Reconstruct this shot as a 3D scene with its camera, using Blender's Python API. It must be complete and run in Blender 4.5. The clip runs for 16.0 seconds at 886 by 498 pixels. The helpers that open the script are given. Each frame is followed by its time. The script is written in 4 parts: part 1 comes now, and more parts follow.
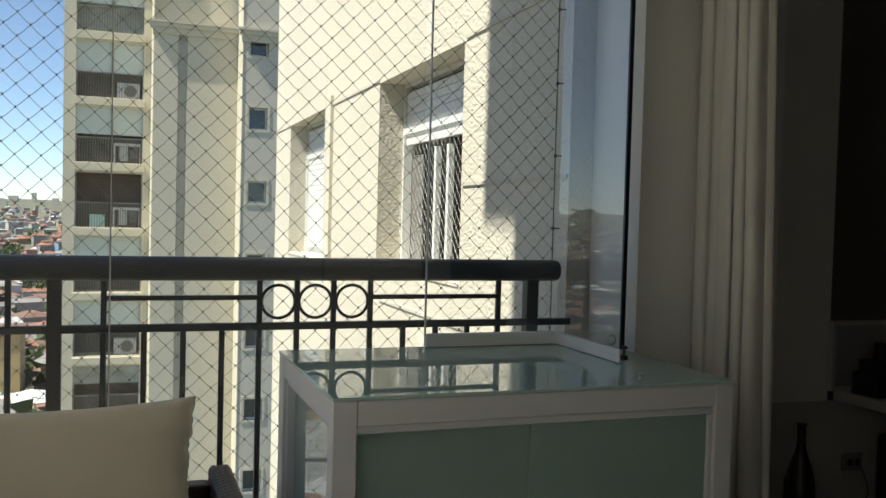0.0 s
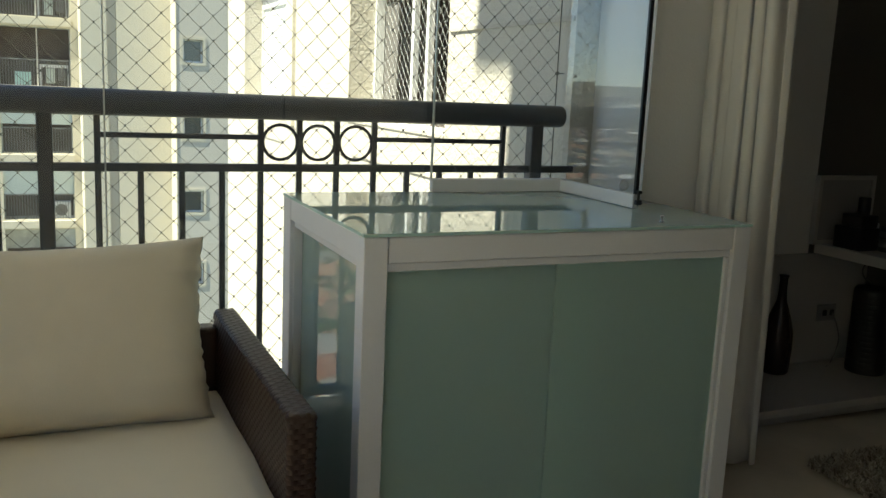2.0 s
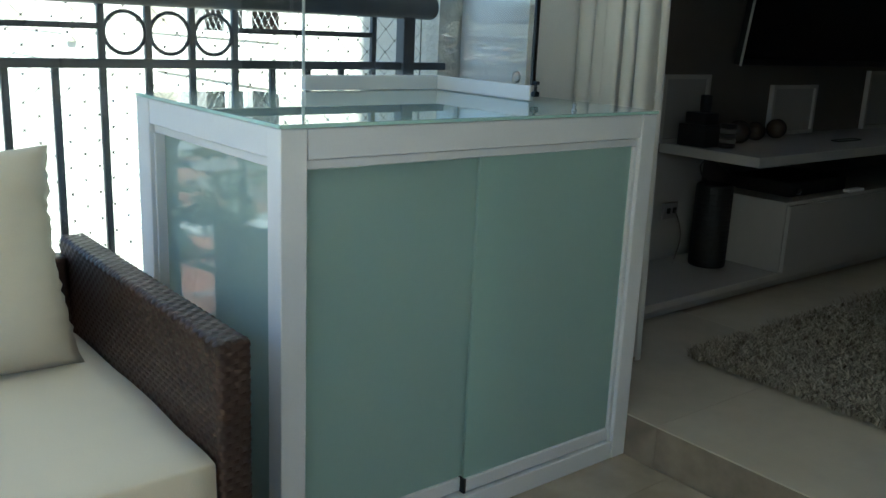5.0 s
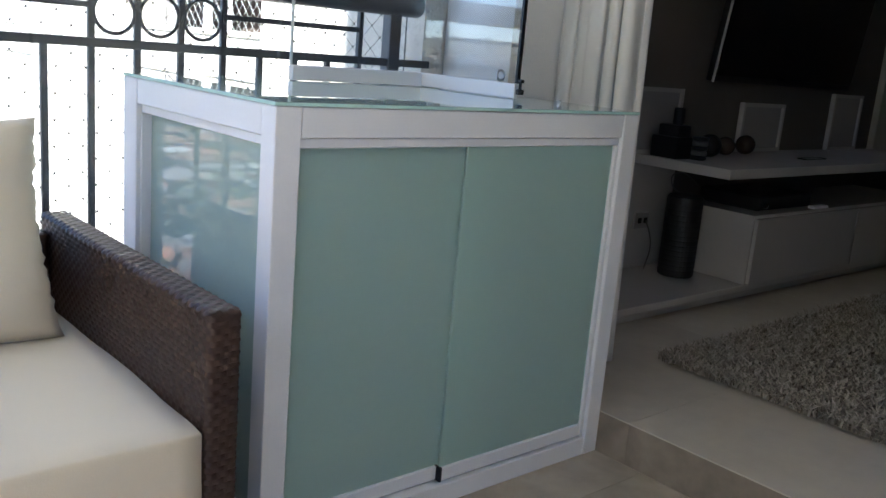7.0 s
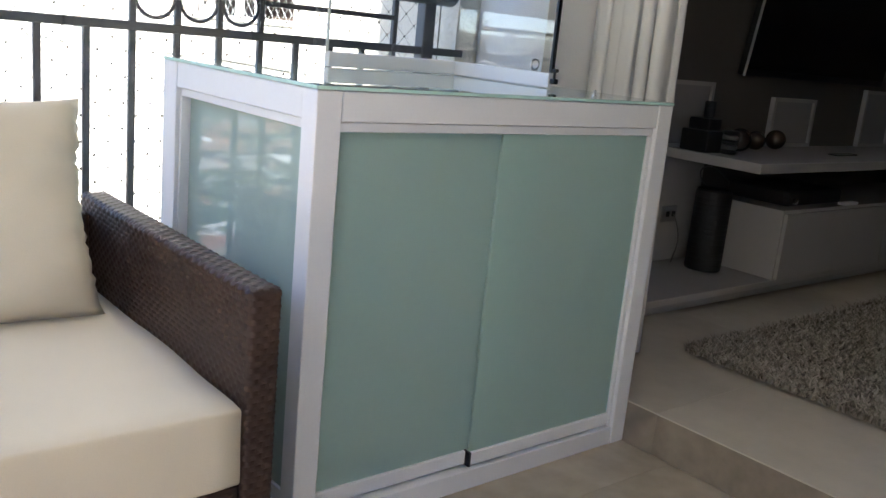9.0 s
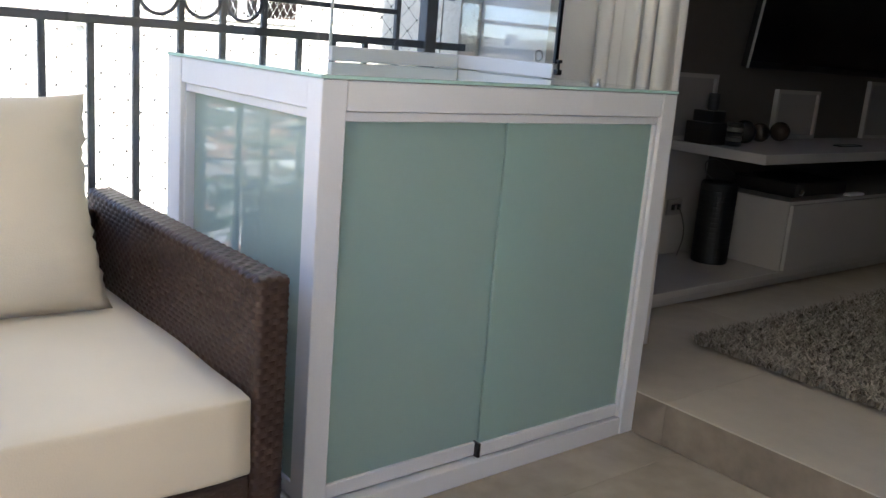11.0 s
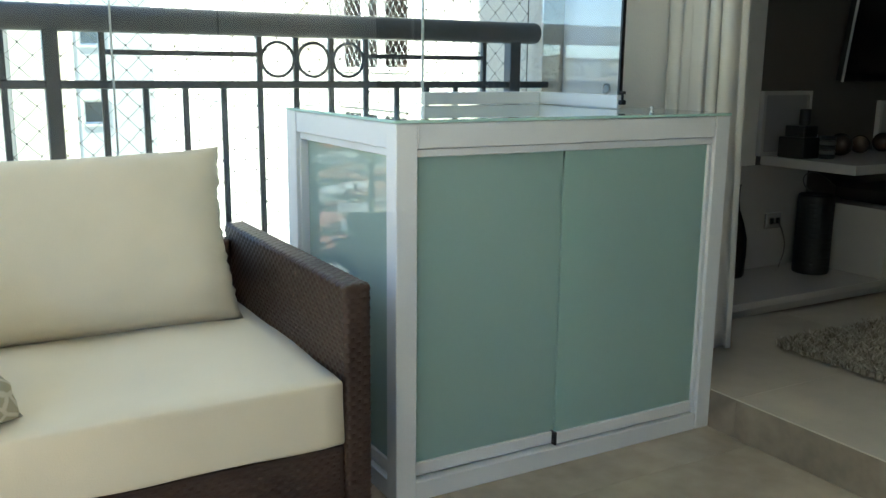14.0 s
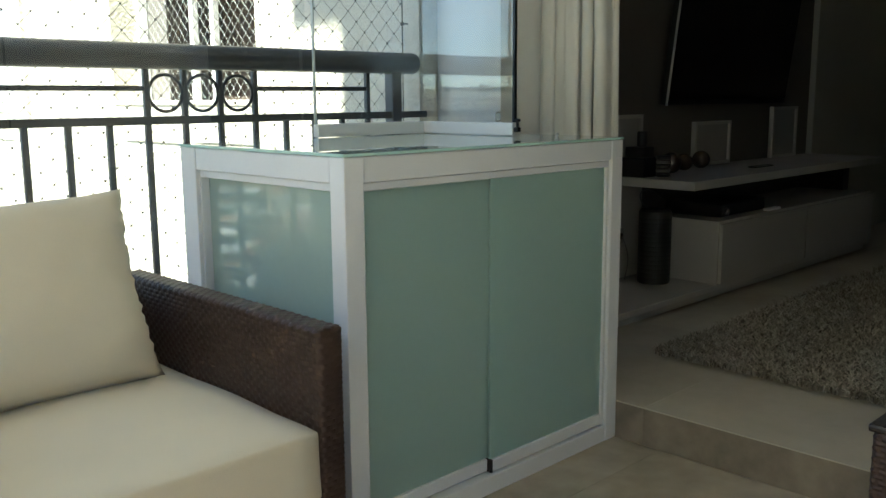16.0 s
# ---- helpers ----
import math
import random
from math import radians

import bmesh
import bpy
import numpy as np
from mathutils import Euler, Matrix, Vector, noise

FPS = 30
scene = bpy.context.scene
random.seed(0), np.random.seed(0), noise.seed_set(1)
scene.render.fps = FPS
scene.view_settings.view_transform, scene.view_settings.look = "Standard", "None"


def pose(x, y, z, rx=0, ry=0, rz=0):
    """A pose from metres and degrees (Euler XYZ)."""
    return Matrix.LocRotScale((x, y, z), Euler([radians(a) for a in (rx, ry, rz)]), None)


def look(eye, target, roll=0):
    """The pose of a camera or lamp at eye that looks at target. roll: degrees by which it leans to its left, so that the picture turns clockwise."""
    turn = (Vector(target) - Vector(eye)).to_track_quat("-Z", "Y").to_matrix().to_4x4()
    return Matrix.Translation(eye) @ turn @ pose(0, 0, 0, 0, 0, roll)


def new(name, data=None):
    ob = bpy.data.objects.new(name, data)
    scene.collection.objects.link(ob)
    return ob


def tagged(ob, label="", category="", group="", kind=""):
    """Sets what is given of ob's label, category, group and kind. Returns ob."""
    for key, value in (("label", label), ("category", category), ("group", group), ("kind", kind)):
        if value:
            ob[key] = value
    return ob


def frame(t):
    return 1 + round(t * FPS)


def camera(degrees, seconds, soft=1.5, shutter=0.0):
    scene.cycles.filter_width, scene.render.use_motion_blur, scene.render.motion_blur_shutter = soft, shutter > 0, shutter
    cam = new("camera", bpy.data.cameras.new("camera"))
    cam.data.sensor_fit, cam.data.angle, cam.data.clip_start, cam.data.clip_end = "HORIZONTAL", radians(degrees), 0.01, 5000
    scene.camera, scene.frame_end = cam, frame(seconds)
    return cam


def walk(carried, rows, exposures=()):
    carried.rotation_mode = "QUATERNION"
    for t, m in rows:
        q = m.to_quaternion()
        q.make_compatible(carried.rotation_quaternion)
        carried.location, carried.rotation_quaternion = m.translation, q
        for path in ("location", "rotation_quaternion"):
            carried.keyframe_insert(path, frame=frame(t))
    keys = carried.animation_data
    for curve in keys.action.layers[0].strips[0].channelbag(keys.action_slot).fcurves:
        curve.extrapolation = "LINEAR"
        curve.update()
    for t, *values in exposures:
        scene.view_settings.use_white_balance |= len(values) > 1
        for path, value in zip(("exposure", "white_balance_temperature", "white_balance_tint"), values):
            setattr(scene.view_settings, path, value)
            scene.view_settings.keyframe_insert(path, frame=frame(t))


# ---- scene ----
cam = camera(53.1, 16.0)
PATH = [
    (0, (-0.434, -1.878, 1.329), (0.245, 0.002, 1.26), 1.5),
    (0.5, (-0.481, -1.83, 1.323), (0.244, 0.028, 1.163), 1.9),
    (1, (-0.534, -1.781, 1.288), (0.223, 0.055, 1.055), 2.3),
    (1.5, (-0.563, -1.753, 1.266), (0.216, 0.061, 0.946), 2.5),
    (2, (-0.599, -1.741, 1.242), (0.206, 0.054, 0.884), 2.6),
    (2.5, (-0.605, -1.693, 1.208), (0.215, 0.09, 0.826), 2.7),
    (3, (-0.582, -1.589, 1.185), (0.225, 0.195, 0.781), 3.0),
    (3.5, (-0.592, -1.522, 1.172), (0.28, 0.233, 0.771), 2.9),
    (4, (-0.652, -1.45, 1.154), (0.377, 0.216, 0.744), 1.1),
    (4.5, (-0.727, -1.41, 1.127), (0.426, 0.163, 0.683), 1.1),
    (5, (-0.758, -1.399, 1.111), (0.467, 0.106, 0.626), 2.5),
    (7.5, (-0.829, -1.398, 1.044), (0.465, 0.063, 0.607), 5.0),
    (8, (-0.84, -1.4, 1.046), (0.43, 0.085, 0.62), 5.0),
    (8.5, (-0.848, -1.4, 1.039), (0.405, 0.095, 0.596), 5.4),
    (9, (-0.852, -1.394, 1.033), (0.407, 0.09, 0.575), 5.6),
    (11.5, (-0.857, -1.399, 1.002), (0.399, 0.094, 0.561), 4.3),
    (12, (-0.856, -1.415, 1.003), (0.416, 0.072, 0.586), 3.5),
    (12.5, (-0.854, -1.484, 1.011), (0.328, 0.082, 0.623), 3.3),
    (13, (-0.832, -1.635, 1.002), (0.157, 0.063, 0.629), 3.1),
    (13.5, (-0.839, -1.742, 1.015), (0.064, -0.004, 0.61), 2.5),
    (14, (-0.9, -1.772, 1.047), (0.08, -0.075, 0.647), 0.6),
    (14.5, (-1.02, -1.768, 1.068), (0.087, -0.15, 0.674), 0.2),
    (15, (-1.038, -1.723, 1.063), (0.092, -0.112, 0.704), 0.4),
    (15.5, (-1.074, -1.62, 1.056), (0.137, -0.059, 0.741), 0.0),
    (16, (-1.187, -1.5, 1.049), (0.2, -0.098, 0.713), -0.4),
]
EXPOSURES = [
    (0, 1.26, 6650, 7), (1.0, 1.42, 6850, 4), (1.5, 1.44, 6900, 2), (2.0, 1.86, 6850, 1), (3.5, 2.1, 6900, -3), (4.0, 2.0, 7000, -2), (4.5, 2.22, 6750, -3), (5.0, 2.74, 5450, -4),
    (7.5, 3.22, 5750, 16), (8.0, 3.33, 5900, 16), (9.0, 3.35, 6000, 16), (12.0, 3.35, 6000, 17), (12.5, 3.33, 5950, 13), (13.0, 3.3, 5800, 1), (14.5, 3.16, 5800, -3), (15.0, 3.1, 5850, -3), (15.5, 2.82, 6150, -2), (16.0, 2.75, 6300, -1),
]
walk(cam, [(t, look(eye, target, roll)) for t, eye, target, roll in PATH], EXPOSURES)

# ---- light: sun and sky over a high balcony ----
TO_SUN = Vector((-0.49, -0.09, 0.83)).normalized()
world = bpy.data.worlds.new("sky")
scene.world = world
world.use_nodes = True
wn = world.node_tree.nodes
sky = wn.new("ShaderNodeTexSky")
sky.sky_type = "NISHITA"
sky.sun_disc = False
sky.sun_elevation = math.asin(TO_SUN.z)
sky.sun_rotation = math.atan2(TO_SUN.x, TO_SUN.y)
sky.altitude = 3000
sky.air_density = 0.9
sky.dust_density = 0.1
sky.ozone_density = 1.1
wn["Background"].inputs["Strength"].default_value = 0.083
world.node_tree.links.new(sky.outputs["Color"], wn["Background"].inputs["Color"])
sun = new("sun", bpy.data.lights.new("sun", "SUN"))
sun.data.energy = 4.1
sun.data.angle = radians(0.5)
sun.data.color = (1.0, 0.94, 0.84)
sun.matrix_world = look(TO_SUN * 60, (0, 0, 0))


# ---- materials ----
def mat(name, color, rough=0.5, metal=0.0, vary=0.12, scale=6.0, fine=90.0, bump=0.05, spec=0.5, coat=0.0, per_object=0.0, stretch=(1, 1, 1), sheen=0.0):
    """A surface with broad stains and fine grain, both in colour and relief."""
    m = bpy.data.materials.new(name)
    m.use_nodes = True
    nt = m.node_tree
    n, l = nt.nodes, nt.links
    b = n["Principled BSDF"]
    tc = n.new("ShaderNodeTexCoord")
    mp = n.new("ShaderNodeMapping")
    mp.inputs["Scale"].default_value = stretch
    l.new(tc.outputs["Object"], mp.inputs["Vector"])
    big, small = n.new("ShaderNodeTexNoise"), n.new("ShaderNodeTexNoise")
    big.inputs["Scale"].default_value, small.inputs["Scale"].default_value = scale, fine
    big.inputs["Detail"].default_value, small.inputs["Detail"].default_value = 5, 3
    for t in (big, small):
        l.new(mp.outputs["Vector"], t.inputs["Vector"])
    add = n.new("ShaderNodeMath")
    add.operation = "MULTIPLY_ADD"
    add.inputs[1].default_value = 0.35
    l.new(small.outputs["Fac"], add.inputs[0])
    l.new(big.outputs["Fac"], add.inputs[2])
    rng = n.new("ShaderNodeMapRange")
    rng.inputs["From Min"].default_value, rng.inputs["From Max"].default_value = 0.35, 1.0
    rng.inputs["To Min"].default_value, rng.inputs["To Max"].default_value = 1 - vary, 1 + vary
    l.new(add.outputs[0], rng.inputs["Value"])
    last = rng.outputs["Result"]
    if per_object:
        info = n.new("ShaderNodeObjectInfo")
        r2 = n.new("ShaderNodeMapRange")
        r2.inputs["To Min"].default_value, r2.inputs["To Max"].default_value = 1 - per_object, 1 + per_object
        l.new(info.outputs["Random"], r2.inputs["Value"])
        mul = n.new("ShaderNodeMath")
        mul.operation = "MULTIPLY"
        l.new(last, mul.inputs[0])
        l.new(r2.outputs["Result"], mul.inputs[1])
        last = mul.outputs[0]
    sc = n.new("ShaderNodeVectorMath")
    sc.operation = "SCALE"
    sc.inputs[0].default_value = color
    l.new(last, sc.inputs["Scale"])
    l.new(sc.outputs["Vector"], b.inputs["Base Color"])
    rr = n.new("ShaderNodeMapRange")
    rr.inputs["To Min"].default_value, rr.inputs["To Max"].default_value = max(0, rough * 0.8), min(1, rough * 1.2)
    l.new(big.outputs["Fac"], rr.inputs["Value"])
    l.new(rr.outputs["Result"], b.inputs["Roughness"])
    b.inputs["Metallic"].default_value = metal
    b.inputs["Specular IOR Level"].default_value = spec
    b.inputs["Coat Weight"].default_value = coat
    b.inputs["Coat Roughness"].default_value = 0.05
    b.inputs["Sheen Weight"].default_value = sheen
    if bump:
        bp = n.new("ShaderNodeBump")
        bp.inputs["Strength"].default_value = bump
        bp.inputs["Distance"].default_value = 0.01
        l.new(small.outputs["Fac"], bp.inputs["Height"])
        l.new(bp.outputs["Normal"], b.inputs["Normal"])
    return m


def through_light(m, color, share):
    """Lets a share of the light shine through a frosted sheet."""
    n, l = m.node_tree.nodes, m.node_tree.links
    tl, mix = n.new("ShaderNodeBsdfTranslucent"), n.new("ShaderNodeMixShader")
    tl.inputs["Color"].default_value = (*color, 1)
    mix.inputs[0].default_value = share
    l.new(n["Principled BSDF"].outputs[0], mix.inputs[1])
    l.new(tl.outputs[0], mix.inputs[2])
    l.new(mix.outputs[0], n["Material Output"].inputs["Surface"])
    return m


def glass_back(name):
    """The far face of a pane: the light goes straight on."""
    m = bpy.data.materials.new(name)
    m.use_nodes = True
    n, l = m.node_tree.nodes, m.node_tree.links
    n.remove(n["Principled BSDF"])
    tr = n.new("ShaderNodeBsdfTransparent")
    l.new(tr.outputs[0], n["Material Output"].inputs["Surface"])
    return m


def glass(name, tint=(0.93, 0.96, 0.95), ior=1.5, dust=0.0):
    """Clear pane: passes light straight on, mirrors by Fresnel, with a little dust."""
    m = bpy.data.materials.new(name)
    m.use_nodes = True
    n, l = m.node_tree.nodes, m.node_tree.links
    n.remove(n["Principled BSDF"])
    tr, gl, mix, fr = (n.new("ShaderNode" + k) for k in ("BsdfTransparent", "BsdfGlossy", "MixShader", "Fresnel"))
    tr.inputs["Color"].default_value = (*tint, 1)
    gl.inputs["Roughness"].default_value = 0.0
    fr.inputs["IOR"].default_value = ior
    l.new(fr.outputs[0], mix.inputs[0])
    l.new(tr.outputs[0], mix.inputs[1])
    l.new(gl.outputs[0], mix.inputs[2])
    out = mix.outputs[0]
    if dust:
        df, m2, nz, rg = (n.new("ShaderNode" + k) for k in ("BsdfDiffuse", "MixShader", "TexNoise", "MapRange"))
        nz.inputs["Scale"].default_value = 3.0
        nz.inputs["Detail"].default_value = 8
        rg.inputs["From Min"].default_value, rg.inputs["From Max"].default_value = 0.3, 0.8
        rg.inputs["To Min"].default_value, rg.inputs["To Max"].default_value = dust * 0.5, dust * 1.5
        l.new(nz.outputs["Fac"], rg.inputs["Value"])
        l.new(rg.outputs["Result"], m2.inputs[0])
        df.inputs["Color"].default_value = (0.75, 0.75, 0.72, 1)
        l.new(out, m2.inputs[1])
        l.new(df.outputs[0], m2.inputs[2])
        out = m2.outputs[0]
    l.new(out, n["Material Output"].inputs["Surface"])
    return m


M_WHITE_ALU = mat("white_aluminium", (0.78, 0.79, 0.81), 0.46, 0, 0.05, 3, 200, 0.02)
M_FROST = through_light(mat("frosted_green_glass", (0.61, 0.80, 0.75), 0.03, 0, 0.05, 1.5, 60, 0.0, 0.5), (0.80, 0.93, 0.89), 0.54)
# same frosted glass, set to pass less light so the cabinet inside stays dark
M_FROST_LESS_LIGHT = through_light(mat("frosted_glass_less_light", (0.44, 0.56, 0.51), 0.03, 0, 0.05, 1.5, 60, 0.0, 0.6), (0.74, 0.89, 0.84), 0.15)
M_TOP = mat("glass_top", (0.35, 0.46, 0.42), 0.008, 0, 0.04, 2, 60, 0.0, 0.8)
M_EDGE = mat("glass_edge", (0.50, 0.74, 0.67), 0.15, 0, 0.1, 20, 60, 0.0)
M_CLEAR = glass("clear_pane", (0.93, 0.96, 0.95), 1.9, 0.014)
M_PASS = glass_back("pane_back")
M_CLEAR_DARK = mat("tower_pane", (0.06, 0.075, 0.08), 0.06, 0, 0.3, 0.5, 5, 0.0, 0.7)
M_BLACK_METAL = mat("painted_black_metal", (0.024, 0.028, 0.033), 0.38, 0, 0.3, 8, 160, 0.06)
M_NET = mat("net_cord", (0.13, 0.12, 0.095), 0.7, 0, 0.2, 30, 300, 0.0)
M_CUSHION = mat("cream_fabric", (0.72, 0.64, 0.495), 0.85, 0, 0.06, 4, 420, 0.12, 0.2, sheen=0.2)
M_WICKER = mat("brown_wicker", (0.050, 0.028, 0.020), 0.40, 0, 0.35, 12, 180, 0.10, 0.4, per_object=0.25)
M_STONE = mat("polished_beige_stone", (0.41, 0.35, 0.27), 0.18, 0, 0.40, 2.6, 13, 0.01, 0.5, per_object=0.03)
# mottled floor stone, darkened to paint the shade on the step's face
M_RISER = mat("mottled_stone_shaded", (0.27, 0.225, 0.168), 0.25, 0, 0.45, 4.5, 22, 0.02, 0.5, per_object=0.10)
M_THRESHOLD = mat("pale_polished_stone", (0.58, 0.52, 0.42), 0.16, 0, 0.16, 1.8, 13, 0.01, 0.5, per_object=0.02)
M_JOINT = mat("tile_joint", (0.36, 0.30, 0.225), 0.8, 0, 0.1)
M_WALL = mat("beige_plaster", (0.74, 0.72, 0.67), 0.8, 0, 0.05, 2, 130, 0.10)
M_CEIL = mat("white_ceiling", (0.78, 0.77, 0.74), 0.85, 0, 0.03, 2, 130, 0.05)
M_PILLAR = mat("off_white_plaster", (0.84, 0.83, 0.80), 0.8, 0, 0.04, 2, 130, 0.10)
M_END = mat("olive_grey_wall", (0.34, 0.33, 0.28), 0.75, 0, 0.08, 2, 130, 0.08)
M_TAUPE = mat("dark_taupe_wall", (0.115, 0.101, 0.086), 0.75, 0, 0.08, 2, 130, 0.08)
M_CURTAIN = mat("curtain_cloth", (0.72, 0.70, 0.67), 0.9, 0, 0.06, 5, 380, 0.10, 0.15, sheen=0.2)
M_LACQUER = mat("white_lacquer", (0.50, 0.48, 0.455), 0.25, 0, 0.04, 2, 60, 0.0)
M_DARK = mat("black_plastic", (0.010, 0.010, 0.011), 0.48, 0, 0.2, 10, 150, 0.03)
M_SCREEN = mat("tv_screen", (0.006, 0.006, 0.007), 0.08, 0, 0.1, 3, 50, 0.0)
M_SILVER = mat("silver_trim", (0.55, 0.55, 0.55), 0.28, 1.0, 0.08, 10, 150, 0.02)
M_BROWN_GLOSS = mat("brown_glazed_ball", (0.06, 0.04, 0.026), 0.18, 0.2, 0.3, 8, 60, 0.02, 0.6)
M_BOTTLE = mat("dark_brown_ceramic", (0.03, 0.02, 0.015), 0.25, 0, 0.3, 8, 60, 0.03)
M_RUG = mat("shaggy_rug_yarn", (0.34, 0.31, 0.26), 0.9, 0, 0.45, 14, 120, 0.1, 0.2)
M_PALE_GREY = mat("dim_pale_panel", (0.30, 0.29, 0.28), 0.5, 0, 0.06, 4, 80, 0.0)
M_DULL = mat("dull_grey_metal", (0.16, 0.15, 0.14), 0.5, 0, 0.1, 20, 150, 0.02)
M_SEAL = mat("clear_seal", (0.50, 0.53, 0.50), 0.35, 0, 0.05, 5, 100, 0.0)
M_WING = mat("cream_render", (0.64, 0.60, 0.505), 0.9, 0, 0.06, 0.9, 55, 1.0, 0.2)
M_TOWER = mat("tower_render", (0.58, 0.535, 0.425), 0.9, 0, 0.06, 0.35, 9, 0.1, 0.2)
M_TOWER_GREY = mat("tower_grey_render", (0.56, 0.52, 0.44), 0.9, 0, 0.06, 0.35, 9, 0.1, 0.2)
M_SHADE = mat("pale_blind", (0.55, 0.60, 0.55), 0.6, 0, 0.06, 0.8, 30, 0.02)
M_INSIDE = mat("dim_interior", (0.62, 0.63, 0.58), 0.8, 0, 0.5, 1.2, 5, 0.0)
# dark brown that paints the shade inside rooms
M_ROOM_SHADE = mat("room_shade", (0.12, 0.095, 0.08), 0.9, 0, 0.4, 2, 20, 0.0, 0.1)
M_RAILING_FAR = mat("grey_railing", (0.22, 0.22, 0.20), 0.5, 0, 0.15, 3, 40, 0.0)
M_SHUTTER = mat("white_shutter", (0.72, 0.72, 0.70), 0.45, 0, 0.05, 3, 100, 0.02)
M_THROW = mat("throw_base", (0.60, 0.57, 0.47), 0.85, 0, 0.1, 10, 300, 0.1, 0.2)

# leaf print: pale outlines on a grey-green ground
tn, tl = M_THROW.node_tree.nodes, M_THROW.node_tree.links
vo, cr, tc = tn.new("ShaderNodeTexVoronoi"), tn.new("ShaderNodeValToRGB"), tn.new("ShaderNodeTexCoord")
vo.feature = "DISTANCE_TO_EDGE"
vo.inputs["Scale"].default_value = 26
cr.color_ramp.elements[0].position, cr.color_ramp.elements[1].position = 0.06, 0.12
cr.color_ramp.elements[0].color, cr.color_ramp.elements[1].color = (0.64, 0.60, 0.50, 1), (0.43, 0.39, 0.28, 1)
tl.new(tc.outputs["Object"], vo.inputs["Vector"])
tl.new(vo.outputs["Distance"], cr.inputs["Fac"])
tl.new(cr.outputs["Color"], tn["Principled BSDF"].inputs["Base Color"])


# ---- building blocks ----
ORIGIN = {}


def thing(name, at, label="", category="", group="", kind=""):
    """An empty at the base of a thing; its parts hang under it."""
    ob = new(name)
    ob.location = at
    ob.empty_display_size = 0.05
    ORIGIN[ob.name] = Vector(at)
    return tagged(ob, label, category, group, kind)


def part(name, bm, material, parent=None, label="", smooth=False):
    """Links a bmesh, given in world places, as one mesh under a thing or part."""
    me = bpy.data.meshes.new(name)
    o = ORIGIN[parent.name] if parent else Vector((0, 0, 0))
    if parent:
        bmesh.ops.translate(bm, verts=bm.verts, vec=-o)
    bmesh.ops.recalc_face_normals(bm, faces=bm.faces)
    if smooth:
        for f in bm.faces:
            f.smooth = True
    bm.to_mesh(me)
    bm.free()
    me.materials.append(material)
    ob = new(name, me)
    ob.parent = parent
    ORIGIN[ob.name] = o
    if label:
        ob["label"] = label
    return ob


def solid(name, bm, material, label, category, group="", kind="", smooth=False):
    return tagged(part(name, bm, material, None, "", smooth), label, category, group, kind)


def add_box(bm, x0, x1, y0, y1, z0, z1, bevel=0.0, seg=2):
    vs = [bm.verts.new(p) for p in ((x0, y0, z0), (x1, y0, z0), (x1, y1, z0), (x0, y1, z0), (x0, y0, z1), (x1, y0, z1), (x1, y1, z1), (x0, y1, z1))]
    fs = [bm.faces.new([vs[i] for i in q]) for q in ((0, 3, 2, 1), (4, 5, 6, 7), (0, 1, 5, 4), (1, 2, 6, 5), (2, 3, 7, 6), (3, 0, 4, 7))]
    if bevel:
        es = list({e for f in fs for e in f.edges})
        bmesh.ops.bevel(bm, geom=es, offset=bevel, segments=seg, affect="EDGES", profile=0.5)
    return bm


def box(x0, x1, y0, y1, z0, z1, bevel=0.0, seg=2):
    return add_box(bmesh.new(), x0, x1, y0, y1, z0, z1, bevel, seg)


def add_tube(bm, a, b, r, n=10, caps=True, ry=None):
    """A rod from a to b; ry squashes it across."""
    a, b = Vector(a), Vector(b)
    q = (b - a).to_track_quat("Z", "Y")
    rings = []
    for p in (a, b):
        rings.append([bm.verts.new(p + q @ Vector((r * math.cos(t), (ry or r) * math.sin(t), 0))) for t in (2 * math.pi * i / n for i in range(n))])
    for i in range(n):
        bm.faces.new((rings[0][i], rings[0][(i + 1) % n], rings[1][(i + 1) % n], rings[1][i]))
    if caps:
        bm.faces.new(rings[0][::-1])
        bm.faces.new(rings[1])
    return bm


def tube(a, b, r, n=10, ry=None):
    return add_tube(bmesh.new(), a, b, r, n, True, ry)


def lathe(profile, at, n=28):
    """A turned body: (radius, height) pairs round the upright through at."""
    bm = bmesh.new()
    rings = [[bm.verts.new((at[0] + r * math.cos(t), at[1] + r * math.sin(t), at[2] + h)) for t in (2 * math.pi * i / n for i in range(n))] for r, h in profile]
    for a, b in zip(rings, rings[1:]):
        for i in range(n):
            bm.faces.new((a[i], a[(i + 1) % n], b[(i + 1) % n], b[i]))
    bm.faces.new(rings[0][::-1])
    bm.faces.new(rings[-1])
    return bm


def ring(center, radius, r, n=40, k=8):
    """A ring that stands in the plane of the railing."""
    bm = bmesh.new()
    rows = []
    for i in range(n):
        t = 2 * math.pi * i / n
        d = Vector((math.cos(t), 0, math.sin(t)))
        rows.append([bm.verts.new(Vector(center) + d * (radius + r * math.cos(u)) + Vector((0, r * math.sin(u), 0))) for u in (2 * math.pi * j / k for j in range(k))])
    for i in range(n):
        a, b = rows[i], rows[(i + 1) % n]
        for j in range(k):
            bm.faces.new((a[j], a[(j + 1) % k], b[(j + 1) % k], b[j]))
    return bm


